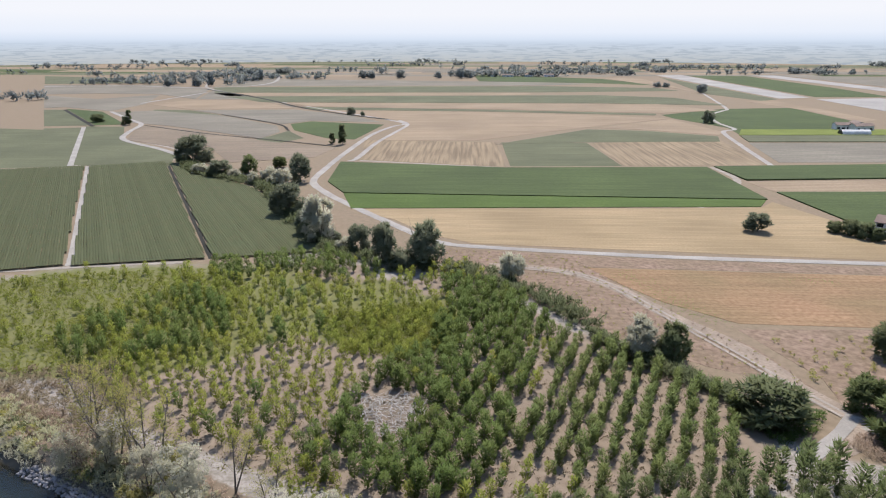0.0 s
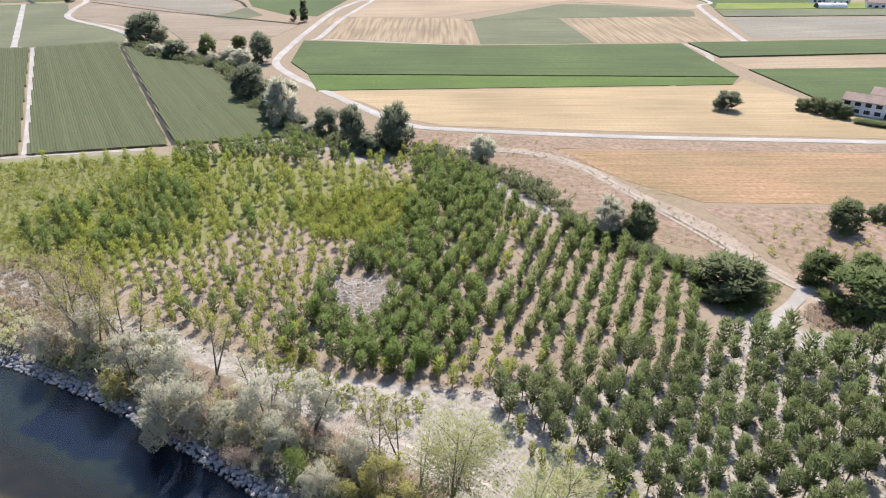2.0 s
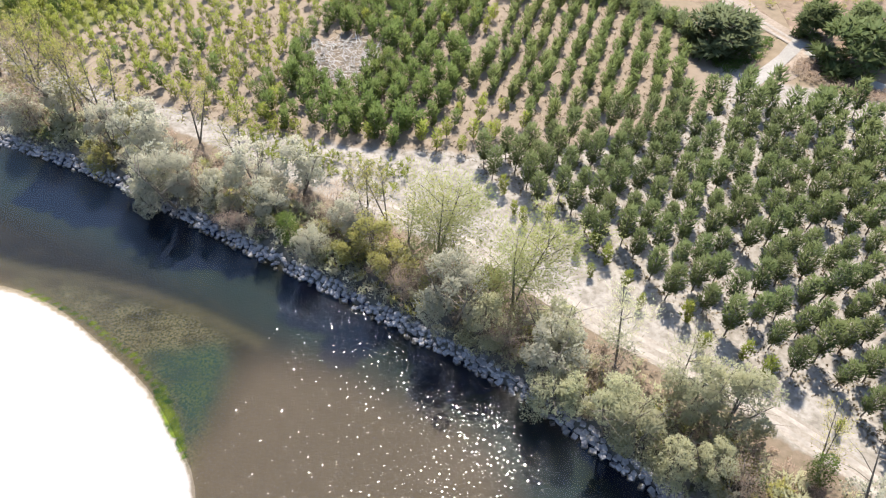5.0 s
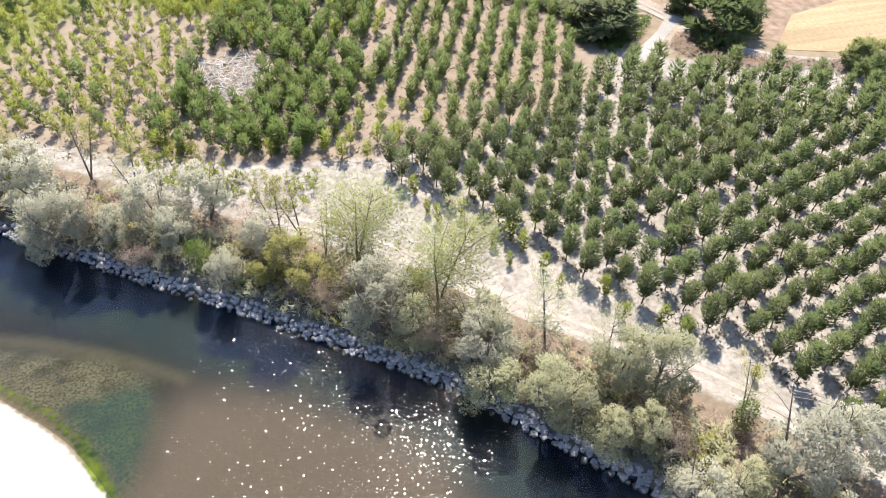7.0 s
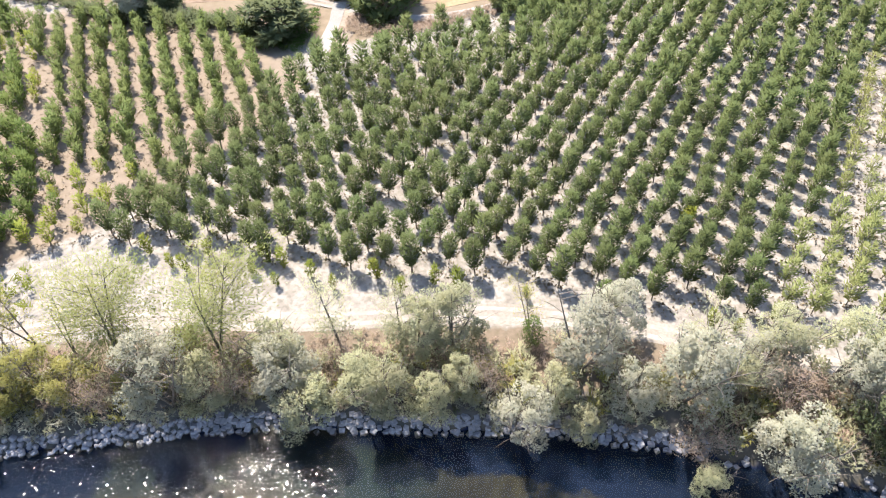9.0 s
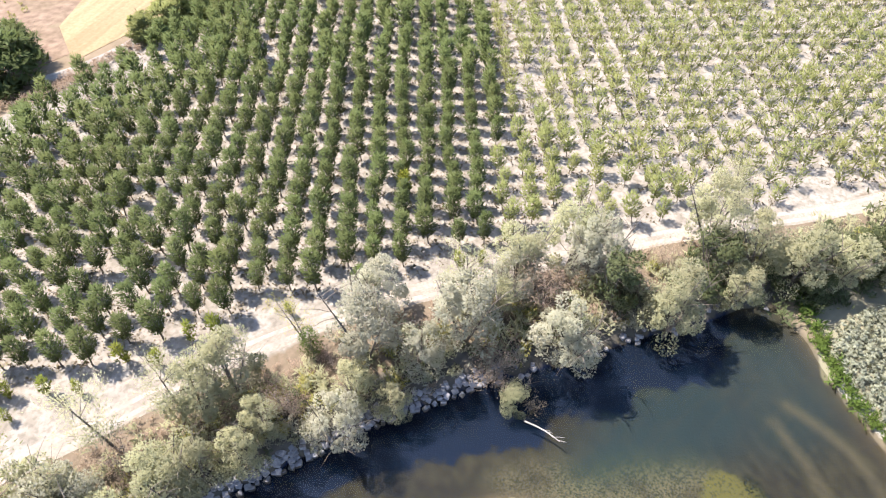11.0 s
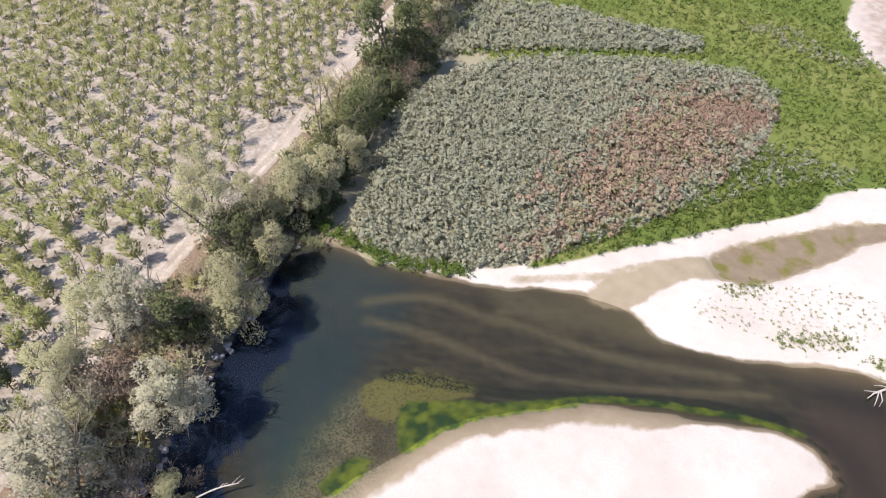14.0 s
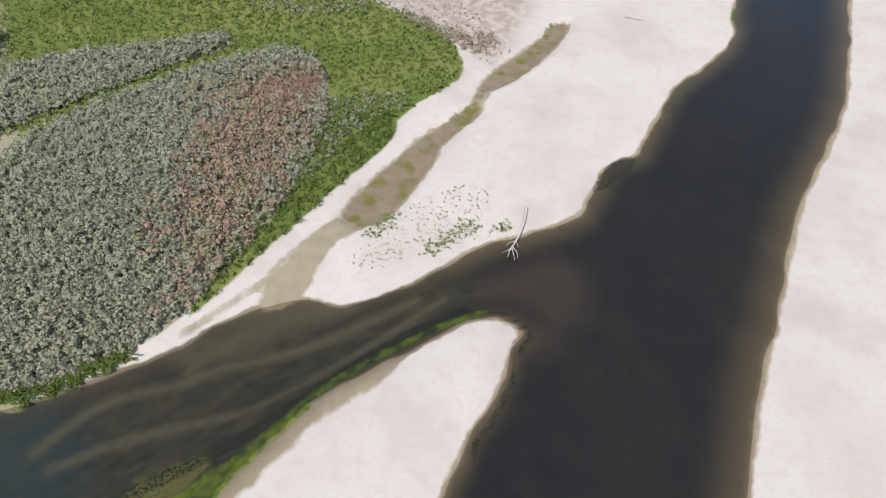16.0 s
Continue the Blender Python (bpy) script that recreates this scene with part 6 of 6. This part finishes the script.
for cx, cy, n, w, d in ((-520, 1250, 90, 160, 40), (-420, 1420, 120, 180, 30), (140, 1520, 90, 130, 25), (-560, 900, 14, 40, 20), (860, 1640, 40, 40, 15), (240, 1620, 60, 160, 30), (700, 1900, 80, 200, 30)):
    for i in range(n):
        wood_spots.append((cx + frng.uniform(-w, w), cy + frng.uniform(-d, d)))
mass("far_woods", far_shapes, wood_spots, (M_FAR_HAZED,), "tree lines and woods across the far plain, leaves tinted with haze", "woods", RNG, 0.7, 1.7)
field_trees("field_tree", "lone tree far out on the plain, leaves tinted with haze", M_FAR_HAZED, (
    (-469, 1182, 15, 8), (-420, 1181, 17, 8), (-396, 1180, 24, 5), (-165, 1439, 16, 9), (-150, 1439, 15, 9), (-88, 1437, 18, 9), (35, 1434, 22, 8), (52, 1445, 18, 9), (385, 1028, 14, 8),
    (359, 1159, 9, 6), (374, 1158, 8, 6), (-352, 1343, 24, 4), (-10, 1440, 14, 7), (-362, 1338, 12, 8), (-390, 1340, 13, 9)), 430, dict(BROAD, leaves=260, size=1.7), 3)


# ---- houses ----
def box(bm, x0, x1, y0, y1, z0, z1):
    v = [bm.verts.new(p) for p in ((x0, y0, z0), (x1, y0, z0), (x1, y1, z0), (x0, y1, z0), (x0, y0, z1), (x1, y0, z1), (x1, y1, z1), (x0, y1, z1))]
    for f in ((3, 2, 1, 0), (4, 5, 6, 7), (0, 1, 5, 4), (1, 2, 6, 5), (2, 3, 7, 6), (3, 0, 4, 7)):
        bm.faces.new([v[i] for i in f])


def house(x, y, heading, length, depth, wall, rise, openings, floors, label, wall_material=None, roof_material=None, chimney=False):
    """A gabled house, its long front along x facing -y."""
    root = new("house")
    root.matrix_basis = pose(x, y, 0, 0, 0, heading)
    bm = bmesh.new()
    a, b = length / 2, depth / 2
    low = [bm.verts.new(p) for p in ((-a, -b, -0.3), (a, -b, -0.3), (a, b, -0.3), (-a, b, -0.3))]
    top = [bm.verts.new(p) for p in ((-a, -b, wall), (a, -b, wall), (a, b, wall), (-a, b, wall))]
    g1, g2 = bm.verts.new((-a, 0, wall + rise)), bm.verts.new((a, 0, wall + rise))
    bm.faces.new((low[0], low[1], top[1], top[0]))
    bm.faces.new((low[2], low[3], top[3], top[2]))
    bm.faces.new((low[1], low[2], top[2], g2, top[1]))
    bm.faces.new((low[3], low[0], top[0], g1, top[3]))
    part("wall", bm, wall_material or M_WALL, root)
    for sgn in (-1, 1):
        bm = bmesh.new()
        o, slope = 0.5, rise / b
        pts = [(-a - o, sgn * (b + o), wall - slope * o), (a + o, sgn * (b + o), wall - slope * o), (a + o, 0, wall + rise), (-a - o, 0, wall + rise)]
        lo = [bm.verts.new((p[0], p[1], p[2] + 0.02)) for p in pts]
        hi = [bm.verts.new((p[0], p[1], p[2] + 0.24)) for p in pts]
        bm.faces.new(lo)
        bm.faces.new(hi[::-1])
        for i in range(4):
            bm.faces.new((lo[i], hi[i], hi[(i + 1) % 4], lo[(i + 1) % 4]))
        bmesh.ops.recalc_face_normals(bm, faces=bm.faces)
        part("roof", bm, roof_material or M_TILE, root)
    step = wall / floors
    for f in range(floors):
        for k in range(openings):
            cx = -a + length * (k + 0.5) / openings
            w, h = 0.55, 0.75
            if f == 0 and k == openings // 2:
                w, h = 0.7, 1.05
            bm = bmesh.new()
            cz = f * step + (1.6 if h < 1 else 1.05)
            box(bm, cx - w, cx + w, -b - 0.05, -b + 0.1, cz - h, cz + h)
            pane = part("window" if h < 1 else "door", bm, M_SHUTTER, root)
            for side in (-1, 1):
                bm = bmesh.new()
                box(bm, cx + side * (w + 0.28) - 0.26, cx + side * (w + 0.28) + 0.26, -b - 0.09, -b - 0.02, cz - h, cz + h)
                part("shutter", bm, M_SHUTTER, pane)
    if chimney:
        bm = bmesh.new()
        box(bm, a * 0.4, a * 0.4 + 0.8, 0.4, 1.2, wall + rise * 0.5, wall + rise + 1.0)
        part("chimney", bm, M_WALL, root)
    return tagged(root, label, "house")


house(187.5, 254.0, -43, 30, 9, 5.6, 2.0, 8, 2, "long white two storey farmhouse with pale tiled roof", chimney=True)
house(196, 262, -43, 16, 10, 6.6, 2.0, 4, 2, "white farmhouse wing behind the long house")
hedge_line = smooth_line([(171, 246), (182, 236), (192, 226)], 0.6)
mass("hedge", scrub, np.repeat(hedge_line, 6, 0) + RNG.normal(0, 0.6, (6 * len(hedge_line), 2)), (M_DARK,), "clipped dark green hedge before the farmhouse", "hedge", RNG, 0.9, 1.3)
for hx, hy, hd, ln, lab in ((365, 592, 10, 18, "farm building with pale roof"), (382, 566, -20, 14, "white farm shed with tiled roof"), (372, 610, 80, 16, "old farmhouse with tiled roof"), (400, 575, 15, 14, "white farm shed with tiled roof"),
                            (352, 600, -5, 12, "low farm building with tiled roof"), (-385, 1352, 5, 22, "distant pale farmhouse on the plain"), (-372, 1362, 80, 16, "distant pale barn on the plain"), (140, 1500, 0, 24, "distant pale village house with tiled roof"),
                            (185, 1510, 20, 18, "distant pale village house with tiled roof"), (110, 1512, 60, 18, "distant pale village house with tiled roof"), (230, 1505, -10, 22, "distant pale village house with tiled roof")):
    house(hx, hy, hd, ln, 8.5, 4.2, 1.8, 3, 1, lab)


def greenhouse(x, y, heading, length, r):
    root = new("greenhouse")
    root.matrix_basis = pose(x, y, 0, 0, 0, heading)
    n = 10
    vs, fs = [], []
    for k in range(n + 1):
        a = math.pi * k / n
        vs += [(-length / 2, r * math.cos(a), r * math.sin(a)), (length / 2, r * math.cos(a), r * math.sin(a))]
    fs = [(2 * k, 2 * k + 1, 2 * k + 3, 2 * k + 2) for k in range(n)]
    shaped("cover", vs, fs, M_WALL, root)
    for e in (-1, 1):
        vs = [(e * length / 2, r * math.cos(math.pi * k / n), r * math.sin(math.pi * k / n)) for k in range(n + 1)]
        shaped("end_panel", vs, [tuple(range(n + 1))], M_SHUTTER, root)
    return tagged(root, "white half round plastic greenhouse", "greenhouse")


greenhouse(344, 566, 0, 24, 4)


# ---- hazy distance and sky behind it ----
def haze_material():
    m, nt, lk, b = nodes_of("hazy_distance")
    nt.remove(b)
    geo, sep = nt.new("ShaderNodeNewGeometry"), nt.new("ShaderNodeSeparateXYZ")
    lk.new(geo.outputs["Position"], sep.inputs["Vector"])
    # haze, far woods and horizon sky are all painted into the ring's glow
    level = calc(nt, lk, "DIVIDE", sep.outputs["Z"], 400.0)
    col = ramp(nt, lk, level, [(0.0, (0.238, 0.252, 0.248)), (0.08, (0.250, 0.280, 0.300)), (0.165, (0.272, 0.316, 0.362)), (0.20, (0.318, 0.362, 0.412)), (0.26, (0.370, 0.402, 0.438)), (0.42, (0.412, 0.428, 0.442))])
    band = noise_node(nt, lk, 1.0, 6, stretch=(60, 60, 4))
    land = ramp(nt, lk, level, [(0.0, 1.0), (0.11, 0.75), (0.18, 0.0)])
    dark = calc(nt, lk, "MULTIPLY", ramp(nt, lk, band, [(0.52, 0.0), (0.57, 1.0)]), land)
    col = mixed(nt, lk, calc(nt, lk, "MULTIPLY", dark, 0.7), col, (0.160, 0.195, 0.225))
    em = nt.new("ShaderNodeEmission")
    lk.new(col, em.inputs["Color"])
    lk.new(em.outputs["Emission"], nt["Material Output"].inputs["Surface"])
    return m


n = 96
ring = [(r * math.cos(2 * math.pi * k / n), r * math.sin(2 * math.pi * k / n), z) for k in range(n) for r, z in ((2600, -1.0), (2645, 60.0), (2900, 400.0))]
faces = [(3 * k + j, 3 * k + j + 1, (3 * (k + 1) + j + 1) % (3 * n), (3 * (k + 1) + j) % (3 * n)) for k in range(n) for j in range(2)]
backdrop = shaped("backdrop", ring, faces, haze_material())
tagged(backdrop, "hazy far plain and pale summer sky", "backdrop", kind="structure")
